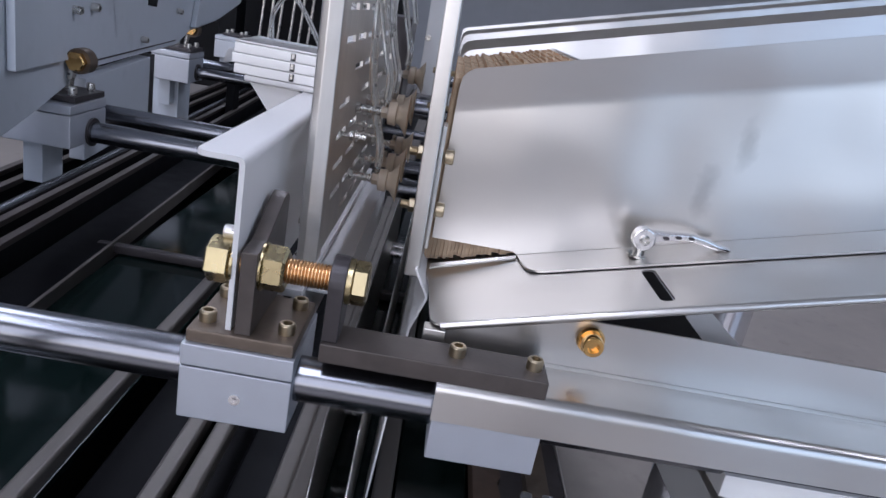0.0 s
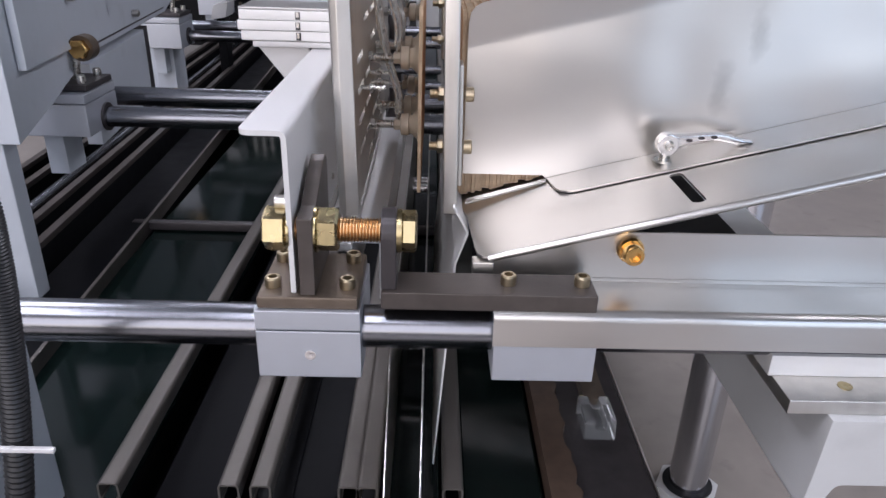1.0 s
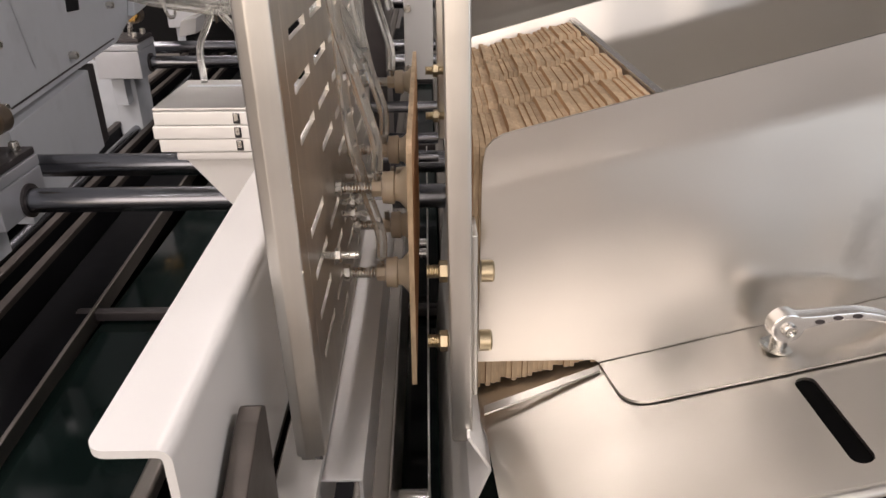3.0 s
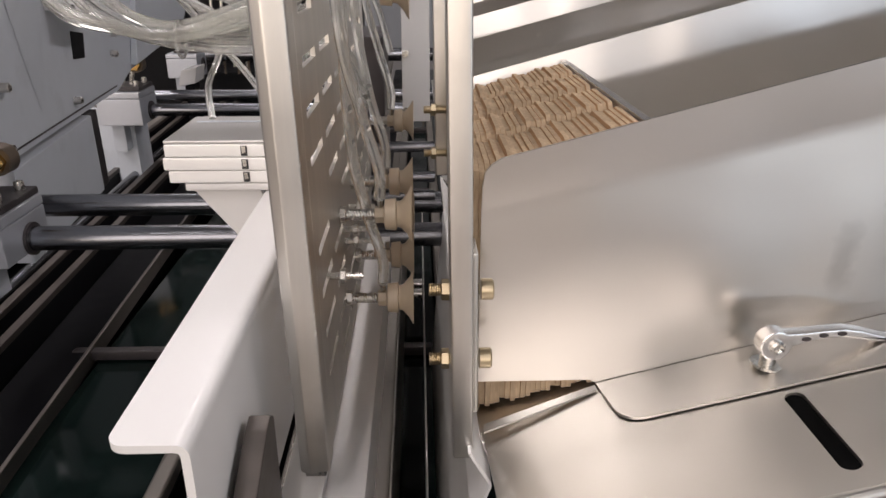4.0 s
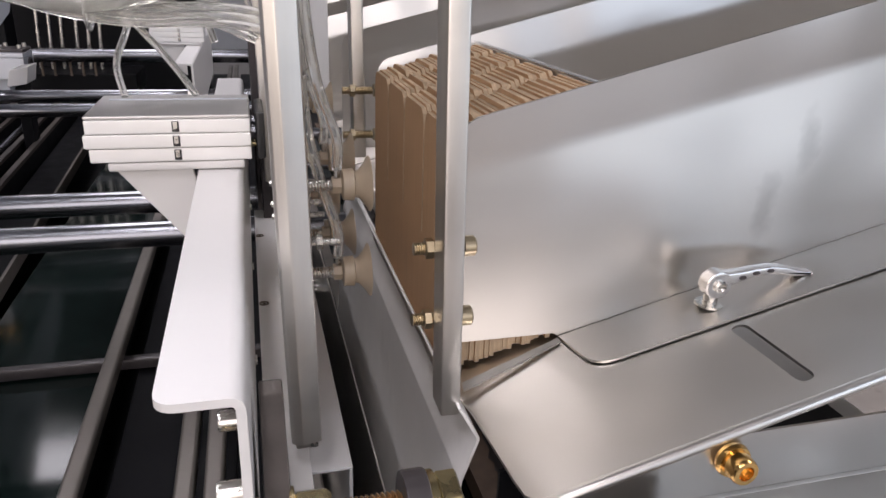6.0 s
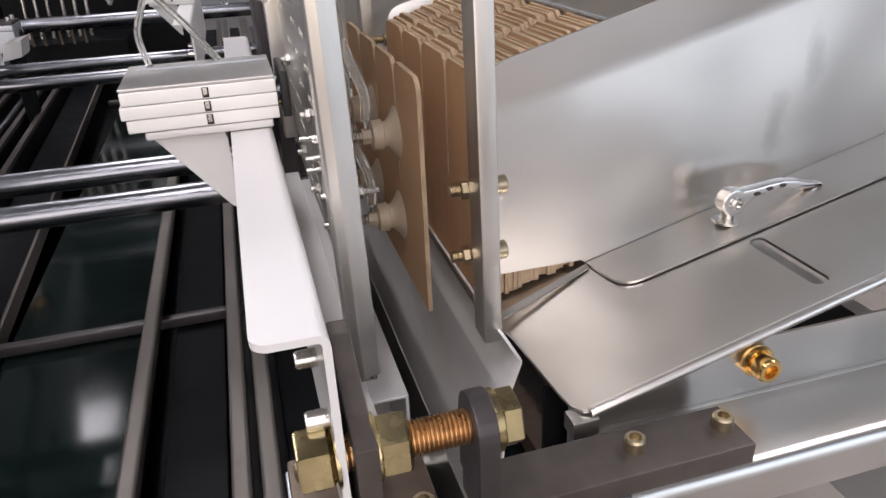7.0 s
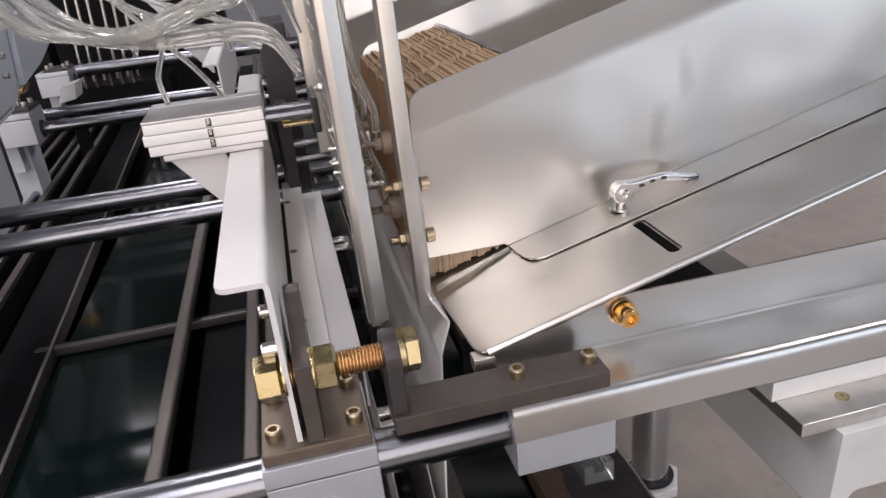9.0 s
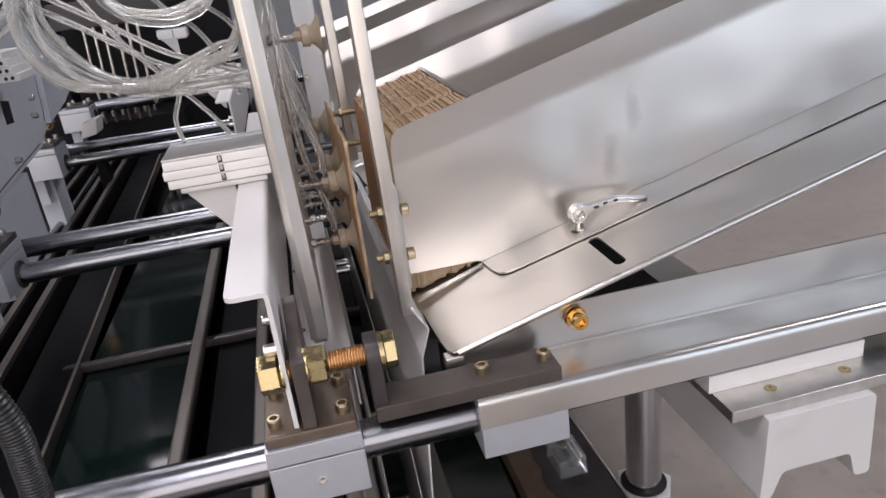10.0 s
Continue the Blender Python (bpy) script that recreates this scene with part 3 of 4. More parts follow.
def cup(y, z, hose):
    x = -0.0885 - (z - 0.955) * LEAN_X
    s = part("spring_plunger", rod((x - 0.012, y, z), (-0.060, y, z), 0.0030, 12), BOLT, ARM, "steel spring plunger")
    part("plunger_nut", hex_head((x + 0.0002, y, z), (1, 0, 0), 0.0065, 0.005), BOLT, s)
    part("plunger_nut", hex_head((x - 0.0032, y, z), (-1, 0, 0), 0.0065, 0.005), BOLT, s)
    part("spring", thread((x + 0.0055, y, z), (1, 0, 0), 0.0045, -0.062 - x - 0.006, 0.0022, 10), BOLT, s)
    part("fitting", hex_head((-0.064, y, z), (1, 0, 0), 0.0065, 0.008), SILICONE, s)
    part("barb", rod((-0.060, y, z + 0.004), (-0.060, y, z + 0.013), 0.0022, 8), BOLT, s)
    part("suction_cup", lathe([(0, 0.007), (0.001, 0.0115), (0.009, 0.0122), (0.010, 0.0098), (0.013, 0.0105), (0.0175, 0.0155), (0.0205, 0.0208), (0.0212, 0.0212), (0.0205, 0.0195), (0.0165, 0.0125), (0.014, 0.006)], (-0.0572, y, z), (1, 0, 0), 24), SILICONE, ARM, "beige silicone suction cup")
    if hose is not None:
        part("hose", tube([(-0.060, y, z + 0.012), (-0.060, y, z + 0.035), (-0.072, y + 0.008, z + 0.075), (-0.082, y + hose, z + 0.14), (-0.084, y + hose, 1.33)], 0.0042, 8), TUBING, ARM, "clear air hose")


for y, z, h in ((0.782, 1.003, 0.01), (0.778, 1.075, -0.02), (0.870, 1.003, None), (0.872, 1.072, 0.02), (0.985, 1.003, None), (1.03, 1.092, -0.04), (0.80, 1.235, None)):
    cup(y, z, h)
for y, z in ((0.80, 1.045), (0.80, 1.055), (0.70, 1.06), (0.84, 1.06)):
    part("fixing_screw", rod((-0.108, y, z), (-0.068, y, z), 0.0024, 10), BOLT, ARM)
    part("fixing_nut", hex_head((-0.083, y, z), (1, 0, 0), 0.005, 0.004), BOLT, ARM)
part("rod_block", box(-0.116, -0.1085, 0.872, 0.94, 1.072, 1.112, 0.002), PLASTIC, ARM, "black plastic end block")
for y in (0.885, 0.925):
    part("piston_rod", rod((-0.168, y, 1.094), (-0.1085, y, 1.094), 0.0055, 16, 0.0004), CHROME, ARM)
part("stop_screw", rod((-0.150, 0.895, 1.081), (-0.112, 0.895, 1.081), 0.003, 12), ZINC, ARM)

# ---- hose bundle ----
hb = thing("hose_bundle", "loop of clear pneumatic hoses tied together", "hoses", (-0.25, 1.0, 1.2))
random.seed(4)
for i in range(7):
    o = Vector((random.uniform(-1, 1), random.uniform(-1, 1), random.uniform(-1, 1))) * 0.012
    pts = [(-0.372, 1.02, 1.52), (-0.372, 0.99, 1.34), (-0.374, 0.98, 1.27), (-0.342, 0.97, 1.218), (-0.295, 0.96, 1.197), (-0.255, 0.955, 1.192), (-0.215, 0.96, 1.200), (-0.175, 0.97, 1.214), (-0.135, 0.985, 1.224), (-0.108, 1.00, 1.29), (-0.10, 1.01, 1.50)]
    part("hose", tube([Vector(p) + o * (0.7 if k in (4, 5) else 1.5) for k, p in enumerate(pts)], 0.0042, 8), TUBING, hb)
for i in range(3):
    o = Vector((0, 0.012 * i, 0.006 * i))
    part("hose", tube([Vector(p) + o for p in ((-0.385, 1.0, 1.30), (-0.36, 0.98, 1.235), (-0.30, 0.96, 1.192), (-0.22, 0.95, 1.176), (-0.15, 0.93, 1.178), (-0.10, 0.90, 1.172), (-0.075, 0.86, 1.14))], 0.004, 8), TUBING, hb)
for i in range(4):
    o = Vector((random.uniform(-1, 1), random.uniform(-1, 1), random.uniform(-1, 1))) * 0.010
    part("hose", tube([Vector(p) + o for p in ((-0.33, 1.06, 1.50), (-0.308, 1.03, 1.33), (-0.278, 1.01, 1.283), (-0.239, 1.0, 1.267), (-0.197, 1.0, 1.267), (-0.16, 1.01, 1.29), (-0.13, 1.02, 1.38), (-0.125, 1.03, 1.50))], 0.004, 8), TUBING, hb)
for i in range(2):
    o = Vector((0.010 * i, 0.012 * i, 0.012 * i))
    part("hose", tube([Vector(p) + o for p in ((-0.46, 1.06, 1.40), (-0.40, 1.02, 1.315), (-0.36, 1.0, 1.293), (-0.30, 0.99, 1.255), (-0.235, 0.98, 1.212), (-0.17, 0.98, 1.185), (-0.11, 0.97, 1.16))], 0.0042, 8), TUBING, hb)
for i in range(3):
    o = Vector((0.045 * i, 0.01 * i, 0.004 * i))
    part("hose", tube([Vector(p) + o for p in ((-0.27, 1.07, 1.44), (-0.258, 1.06, 1.33), (-0.225, 1.06, 1.278), (-0.19, 1.06, 1.245), (-0.165, 1.06, 1.20), (-0.15, 1.05, 1.15))], 0.0036, 8), TUBING, hb)
for i in range(3):
    o = Vector((-0.006 * i, 0.02 * i, 0.016 * i))
    part("hose", tube([Vector(p) + o for p in ((-0.62, 1.05, 1.235), (-0.50, 1.02, 1.245), (-0.42, 1.0, 1.268), (-0.385, 1.0, 1.31), (-0.37, 1.0, 1.40))], 0.0042, 8), TUBING, hb)
part("cable_tie", tube([(-0.246, 0.95 + 0.016 * math.cos(a), 1.185 + 0.016 * math.sin(a)) for a in [2 * math.pi * i / 10 for i in range(11)]], 0.0016, 6), TUBING, hb)
h2 = thing("air_hose", "clear hose running down to the cylinder", "hose", (-0.2, 0.92, 1.11))
part("hose", tube([(-0.225, 0.945, 1.113), (-0.232, 0.97, 1.14), (-0.222, 0.99, 1.175), (-0.235, 0.98, 1.21)], 0.0032, 8), TUBING, h2)
part("hose", tube([(-0.165, 0.95, 1.113), (-0.19, 0.97, 1.145), (-0.225, 0.98, 1.185), (-0.28, 0.99, 1.25), (-0.33, 1.0, 1.33)], 0.0032, 8), TUBING, h2)

# ---- hopper ----
SL = 0.265


def fz(x):
    return 0.9455 + SL * x


hp = thing("hopper", "brushed stainless sloping feed hopper", "hopper", (0.4, 0.8, 0.93))
# side rail: front lip, flat, upright web
FRONT = [(0.506, 0.897), (0.506, 0.9265), (0.563, 0.9265), (0.563, 0.932)]
bm = extrude([(0.030, y, z) for y, z in fold(rounded(FRONT, 0.007), 0.002)], (1.25, 0, 0))
part("side_rail", bm, STEEL, hp)
part("rail_web", extrude([(0.030, 0.5608, 0.9325), (1.28, 0.5608, 0.9325), (1.28, 0.5608, 0.979), (0.142, 0.5608, 0.975), (0.030, 0.5608, 0.9455)], (0, 0.0021, 0)), STEEL, hp)
# floor plate with a slot
T = 0.002


def slope_piece(x0, x1, y0, y1, thick=T, lift=0.0, bm=None):
    z0, z1 = fz(x0) + lift, fz(x1) + lift
    return extrude([(x0, y0, z0), (x1, y0, z1), (x1, y0, z1 - thick), (x0, y0, z0 - thick)], (0, y1 - y0, 0), bm=bm)


bm = slope_piece(0.036, 0.198, 0.556, 1.00)
slope_piece(0.198, 0.210, 0.556, 0.572, bm=bm), slope_piece(0.198, 0.210, 0.645, 1.00, bm=bm), slope_piece(0.210, 1.4, 0.556, 1.00, bm=bm)
extrude([(0.036, 0.556, fz(0.036)), (0.036, 1.0, fz(0.036)), (0.004, 1.0, fz(0.004)), (0.004, 0.700, fz(0.004)), (0.013, 0.655, fz(0.013)), (0.017, 0.58, fz(0.017)), (0.0185, 0.566, fz(0.0185)), (0.023, 0.558, fz(0.023)), (0.029, 0.556, fz(0.029))], (0, 0, -T), bm=bm)
for ye, way in ((0.572, 1), (0.645, -1)):
    for xe, side in ((0.198, 1), (0.210, -1)):
        arc = [(xe + side * 0.006 * (1 - math.cos(a)), ye + way * 0.006 * (1 - math.sin(a))) for a in [math.pi / 2 * k / 6 for k in range(7)]]
        extrude([(x, y, fz(x)) for x, y in [(xe, ye)] + arc], (0, 0, -T), bm=bm)
part("floor_plate", bm, STEEL, hp)
part("rolled_edge", rod((0.027, 0.556, fz(0.027) - 0.002), (1.4, 0.556, fz(1.4) - 0.002), 0.0036, 14), STEEL, hp, "bright rolled sheet edge")
part("corner_block", box(0.014, 0.032, 0.552, 0.566, fz(0.014) - 0.014, fz(0.014) - 0.001, 0.001), STEEL, hp)
part("floor_lip", extrude([(0.012, 0.674, fz(0.012) + 0.010), (0.093, 0.697, fz(0.093) + 0.0035), (0.093, 0.692, fz(0.093) + 0.0025), (0.012, 0.668, fz(0.012) + 0.008)], (0, 0, -0.0016)), STEEL, hp)


def side_wall(y, flare, x_end=1.4):
    """A wall whose top strip flares outwards along a rounded bend; the strip widens towards the back."""
    def bend(x):
        return 1.102 + (SL - 0.022) * (x - 0.0095)

    h, n = 0.005, 8
    low = [(0.0095, 0.976), (0.0095, bend(0.0095) - h), (x_end, bend(x_end) - h), (x_end, fz(x_end) + 0.003), (0.094, fz(0.094) + 0.003), (0.090, 0.976)]
    bm = extrude([(x, y, z) for x, z in low], (0, 0.002, 0))
    for k in range(n):
        s0, s1 = -h + 2 * h * k / n, -h + 2 * h * (k + 1) / n
        y0, y1 = (y + flare * (s + h) ** 2 / (4 * h) for s in (s0, s1))
        extrude([(0.0095, y0, bend(0.0095) + s0), (0.0095, y1, bend(0.0095) + s1), (x_end, y1, bend(x_end) + s1), (x_end, y0, bend(x_end) + s0)], (0, 0.002, 0), bm=bm)
    c, top = 0.022, 1.1415
    up = [(0.0095, bend(0.0095) + h), (0.0095, top - c + 0.002)] + [(0.0095 + c - c * math.cos(a), top - c + SL * c + c * 0.8 * math.sin(a)) for a in (0.35, 0.7, 1.05, 1.4)] + [(x_end, top + SL * (x_end - 0.0095)), (x_end, bend(x_end) + h)]
    strip = [(x, y + flare * (z - bend(x)), z) for x, z in up]
    extrude(strip, (0, 0.002, 0), bm=bm)
    bmesh.ops.remove_doubles(bm, verts=bm.verts[:], dist=0.00005)
    inner = [f for f in bm.faces if all(len(e.link_faces) > 2 for e in f.edges)]
    bmesh.ops.delete(bm, geom=inner, context='FACES_ONLY')
    bmesh.ops.recalc_face_normals(bm, faces=bm.faces[:])
    return bm


part("side_wall", side_wall(0.700, -0.18), STEEL_WALL, hp)
part("far_wall", side_wall(0.998, 0.17), STEEL, hp)
tabp = rounded([(0.094, 0.699), (0.101, 0.651), (1.4, 0.632)], 0.018, 6)
part("wall_flange", extrude([(x, y, fz(x) + 0.0032) for x, y in tabp + [(1.4, 0.699)]], (0, 0, -0.002)), STEEL, hp)
# Black plate added so the shade under the slot reads dark
part("slot_dark_plate", box(0.12, 0.2665, 0.58, 0.90, 0.944, 0.948, 0.001), DARK, hp, "added black plate that darkens the view through the slot")
FOLLOW_AT = (0.1195, 0.85, fz(0.1195) + 0.0035)
FOLLOWER = thing("follower_plate", "loose steel follower plate behind the cardboard stack", "plate", FOLLOW_AT)
part("plate", box(0.1195, 0.121, 0.704, 0.994, fz(0.1195) + 0.0035, 1.1602, 0.0005), STEEL, FOLLOWER)
part("folded_edge", box(0.1195, 0.1255, 0.704, 0.994, 1.1604, 1.1622, 0.0006), LEVER, FOLLOWER, "bright folded top edge")
# clamp lever
lv = thing("clamp_lever", "silver cast quick clamp lever with lightening holes", "lever", (0.202, 0.675, fz(0.202) + 0.003))
LX, LY, LZ = 0.202, 0.675, fz(0.202) + 0.003
part("stud", rod((LX, LY, LZ), (LX, LY, LZ + 0.010), 0.0052, 16, 0.0005), BOLT, lv)
part("washer", rod((LX, LY, LZ), (LX, LY, LZ + 0.0018), 0.011, 24, 0.0004), BOLT, lv)
part("cam", lathe([(0, 0.009), (0.001, 0.0105), (0.011, 0.0105), (0.012, 0.009)], (LX, LY - 0.008, LZ + 0.018), (0, 1, 0), 28), LEVER, lv)
part("pin", lathe([(0, 0.0048), (0.002, 0.0048), (0.003, 0.0035), (0.001, 0.002)], (LX, LY - 0.008, LZ + 0.018), (0, -1, 0), 16), BOLT, lv)
prof = [(0.0, 0.0085), (0.016, 0.0092), (0.030, 0.0108), (0.044, 0.0118), (0.056, 0.0102), (0.068, 0.0068), (0.077, 0.005), (0.081, 0.0052)]
low = [(0.081, 0.0025), (0.068, 0.0015), (0.056, 0.0038), (0.044, 0.0058), (0.030, 0.0045), (0.016, 0.0005), (0.0, -0.005)]
part("handle", extrude([(LX + u, LY - 0.007, LZ + 0.018 + w) for u, w in prof + low], (0, 0.010, 0), 0.002), LEVER, lv)
for u, w in ((0.019, 0.0050), (0.030, 0.0077), (0.042, 0.0088)):
    part("lightening_hole", extrude([(LX + u + 0.0032 * math.cos(a), LY - 0.0073, LZ + 0.018 + w + 0.0016 * math.sin(a)) for a in [2 * math.pi * k / 14 for k in range(14)]], (0, 0.0006, 0)), BLACKENED, lv)
# bars that hold the stack
for y0 in (0.645, 1.03):
    hbar = thing("stop_bar", "rounded stainless upright bar at the hopper mouth", "bar", (-0.004, y0 + 0.012, 0.95), "hopper stop bars")
    bm = box(-0.0105, 0.003, y0, y0 + 0.024, 0.953 if y0 < 0.9 else 1.03, 1.52, 0.002)
    part("bar", leaning(bm), STEEL_BAR, hbar)
    if y0 < 0.9:
        part("backing_strip", leaning(box(0.0034, 0.0075, 0.664, 0.692, 0.975, 1.09, 0.0015)), STEEL_BAR, hbar)
    for z in ((1.062, 1.012) if y0 < 0.9 else (1.105, 1.058)):
        yb = y0 + (0.028 if y0 < 0.9 else -0.008)
        part("bolt_head", lathe([(0, 0.0068), (0.007, 0.0068), (0.008, 0.0058), (0.008, 0.0036), (0.005, 0.003)], (0.0078, yb, z), (1, 0, 0), 18), BAR_BOLT, hbar)
        part("bolt_thread", thread((-0.025, yb, z), (1, 0, 0), 0.0042, 0.032, 0.0015, 14), BAR_BOLT, hbar)
        part("nut", hex_head((-0.012, yb, z), (-1, 0, 0), 0.0068, 0.0055), BAR_BOLT, hbar)
# brass fitting
bf = thing("brass_fitting", "polished brass threaded fitting on the side rail", "fitting", (0.147, 0.560, 0.960))
part("flange", lathe([(0, 0.0105), (0.003, 0.0115), (0.006, 0.0105)], (0.147, 0.5605, 0.960), (0, -1, 0), 24), BRASS, bf)
part("barrel", lathe([(0, 0.0088), (0.004, 0.0090), (0.0085, 0.0088), (0.0105, 0.0078), (0.0105, 0.0050), (0.006, 0.0046)], (0.147, 0.5545, 0.960), (0, -1, 0), 20), BRASS, bf)
# drop guide under the mouth
gp = thing("drop_guide", "grey bent sheet guide below the hopper mouth", "guide plate", (0.0, 0.8, 0.8))
part("guide_sheet", sheet_y([(-0.001, 0.963), (0.013, 0.938), (0.002, 0.905), (-0.014, 0.655)], 0.002, 0.637, 1.25, 0.002), GUIDE, gp)
# Added sheet, its black standing for the deep shade below the hopper floor
part("inner_shade_plate", box(0.016, 0.13, 0.60, 0.603, 0.84, 0.940), DARK, gp, "added black plate for the shaded space under the hopper floor")

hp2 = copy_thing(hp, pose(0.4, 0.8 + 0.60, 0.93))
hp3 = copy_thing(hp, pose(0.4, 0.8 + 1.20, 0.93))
# ---- right side: mount, beam, post ----
mt = thing("slide_mount", "pale aluminium slide plate on a white casting", "mount", (0.36, 0.55, 0.70))
part("top_bar", box(0.264, 0.440, 0.512, 0.557, 0.868, 0.888, 0.001), ALU, mt)
part("plate", box(0.268, 0.52, 0.478, 0.60, 0.855, 0.868, 0.001), STEEL_BAR, mt, "machined plate with two screw holes")
for x in (0.323, 0.407):
    part("hole_screw", lathe([(0, 0.006), (0.0008, 0.006), (0.0009, 0.003), (0.0001, 0.001)], (x, 0.499, 0.868), (0, 0, 1), 14), ZINC, mt)
outline = [(0.300, 0.80), (0.297, 0.757), (0.310, 0.757), (0.322, 0.788), (0.398, 0.788), (0.406, 0.757), (0.424, 0.757), (0.421, 0.8549), (0.302, 0.8549)]
bm = extrude([(x, 0.470, z) for x, z in rounded(outline, 0.006)], (0, 1.6, 0), 0.001)
part("casting", bm, CASTING, mt)
part("casting_leg", box(0.34, 0.46, 1.9, 2.02, 0.0, 0.735, 0.004), GREY, mt)
po = thing("support_post", "chromed round support post with a white hex foot", "post", (0.592, 1.287, 0.0))
part("post", rod((0.592, 1.287, 0.03), (0.592, 1.287, 0.93), 0.043, 32, 0.002), POST, po)
part("hex_foot", hex_head((0.592, 1.287, 0.0), (0, 0, 1), 0.074, 0.028), WHITE, po)
part("seal_ring", rod((0.592, 1.287, 0.0282), (0.592, 1.287, 0.036), 0.056, 28, 0.002), PLASTIC, po, "black rubber seal ring")

# ---- left frame ----


def fx(y, off=0.0):
    """The frame's inner face drifts outwards along the machine."""
    return -0.625 - 0.12 * (y - 1.24) + off


def frame_plate(profile, off, thick, bevel=0.003):
    return extrude([(fx(y, off), y, z) for y, z in profile], (-thick, 0, 0), bevel)


fr = thing("side_frame", "light grey painted machine side frame", "machine frame", (-0.68, 1.8, 0.0))
part("side_panel", frame_plate([(0.98, 0.905), (1.12, 0.93), (1.31, 0.972), (1.92, 0.974), (2.04, 1.0), (2.38, 1.015), (2.72, 1.055), (2.86, 1.13), (2.84, 1.19), (2.30, 1.25), (1.95, 1.30), (1.75, 1.55), (0.98, 1.55)], 0.0, 0.05), GREY, fr)
bm = bmesh.new()
rv = [bm.verts.new(p) for p in ((fx(1.46, 0.001), 1.46, 1.015), (fx(1.36, 0.001), 1.36, 1.34), (fx(1.62, 0.001), 1.62, 1.34), (fx(1.50, 0.034), 1.50, 1.34), (fx(1.47, 0.003), 1.47, 1.03))]
for f in ((0, 4, 1), (4, 3, 1), (0, 2, 4), (4, 2, 3), (1, 3, 2)):
    bm.faces.new([rv[i] for i in f])
part("cast_rib", bm, GREY, fr)
part("gusset", frame_plate([(1.02, 1.0), (1.20, 1.0), (1.10, 1.16), (1.02, 1.30)], 0.014, 0.013, 0.002), GREY, fr)
part("rear_facet", frame_plate([(2.04, 1.012), (2.36, 1.026), (2.70, 1.066), (2.82, 1.13), (2.55, 1.19), (2.12, 1.16)], 0.016, 0.015, 0.002), GREY, fr)
part("vent_opening", frame_plate([(1.655, 1.075), (1.72, 1.07), (1.735, 1.115), (1.665, 1.125)], 0.0015, 0.003, 0.0005), DARK, fr, "black opening in the casting")
part("edge_seam", frame_plate([(1.34, 0.982), (1.90, 0.984), (1.90, 0.987), (1.34, 0.985)], 0.001, 0.002, 0.0003), BLACKENED, fr)
part("near_plate", box(-0.82, -0.622, 0.985, 1.02, 0.0, 0.915, 0.003), GREY, fr)
part("lower_panel", frame_plate([(1.33, 0.80), (1.72, 0.80), (1.72, 0.958), (1.33, 0.952)], -0.008, 0.03), GREY, fr)
part("joint_strip", frame_plate([(1.725, 0.80), (1.775, 0.80), (1.775, 0.958), (1.725, 0.958)], -0.014, 0.02, 0.001), BLACKENED, fr)
part("far_plate", box(-0.96, -0.815, 2.245, 2.26, 0.60, 0.868, 0.003), GREY, fr)
part("far_post", box(-0.86, -0.80, 2.2, 2.3, 0.0, 0.905, 0.004), GREY, fr)
for y, z in ((1.25, 1.075), (1.33, 1.078), (1.30, 0.995), (1.62, 1.005), (1.86, 1.06), (1.88, 1.10), (1.70, 1.17), (1.20, 1.16)):
    part("panel_screw", cap_screw((fx(y, 0.0005 + (0.011 if y > 1.8 else 0)), y, z), (1, 0, 0), 0.007, 0.014), BOLT, fr)
mn = thing("valve_manifold", "white stepped pneumatic valve manifold on the side frame", "valve", (-0.62, 1.62, 1.17))
for i, (a, b) in enumerate(((1.168, 1.182), (1.1825, 1.197), (1.1975, 1.212), (1.2125, 1.225))):
    layer = part("manifold_layer", box(-0.666, -0.590 - 0.006 * i, 1.56, 1.70, a, b, 0.0015), ALU, mn)
    for dx in (0.012, 0.024):
        part("port", rod((-0.590 - 0.006 * i - dx, 1.5598, (a + b) / 2), (-0.590 - 0.006 * i - dx, 1.5588, (a + b) / 2), 0.0035, 12), PLASTIC, layer)
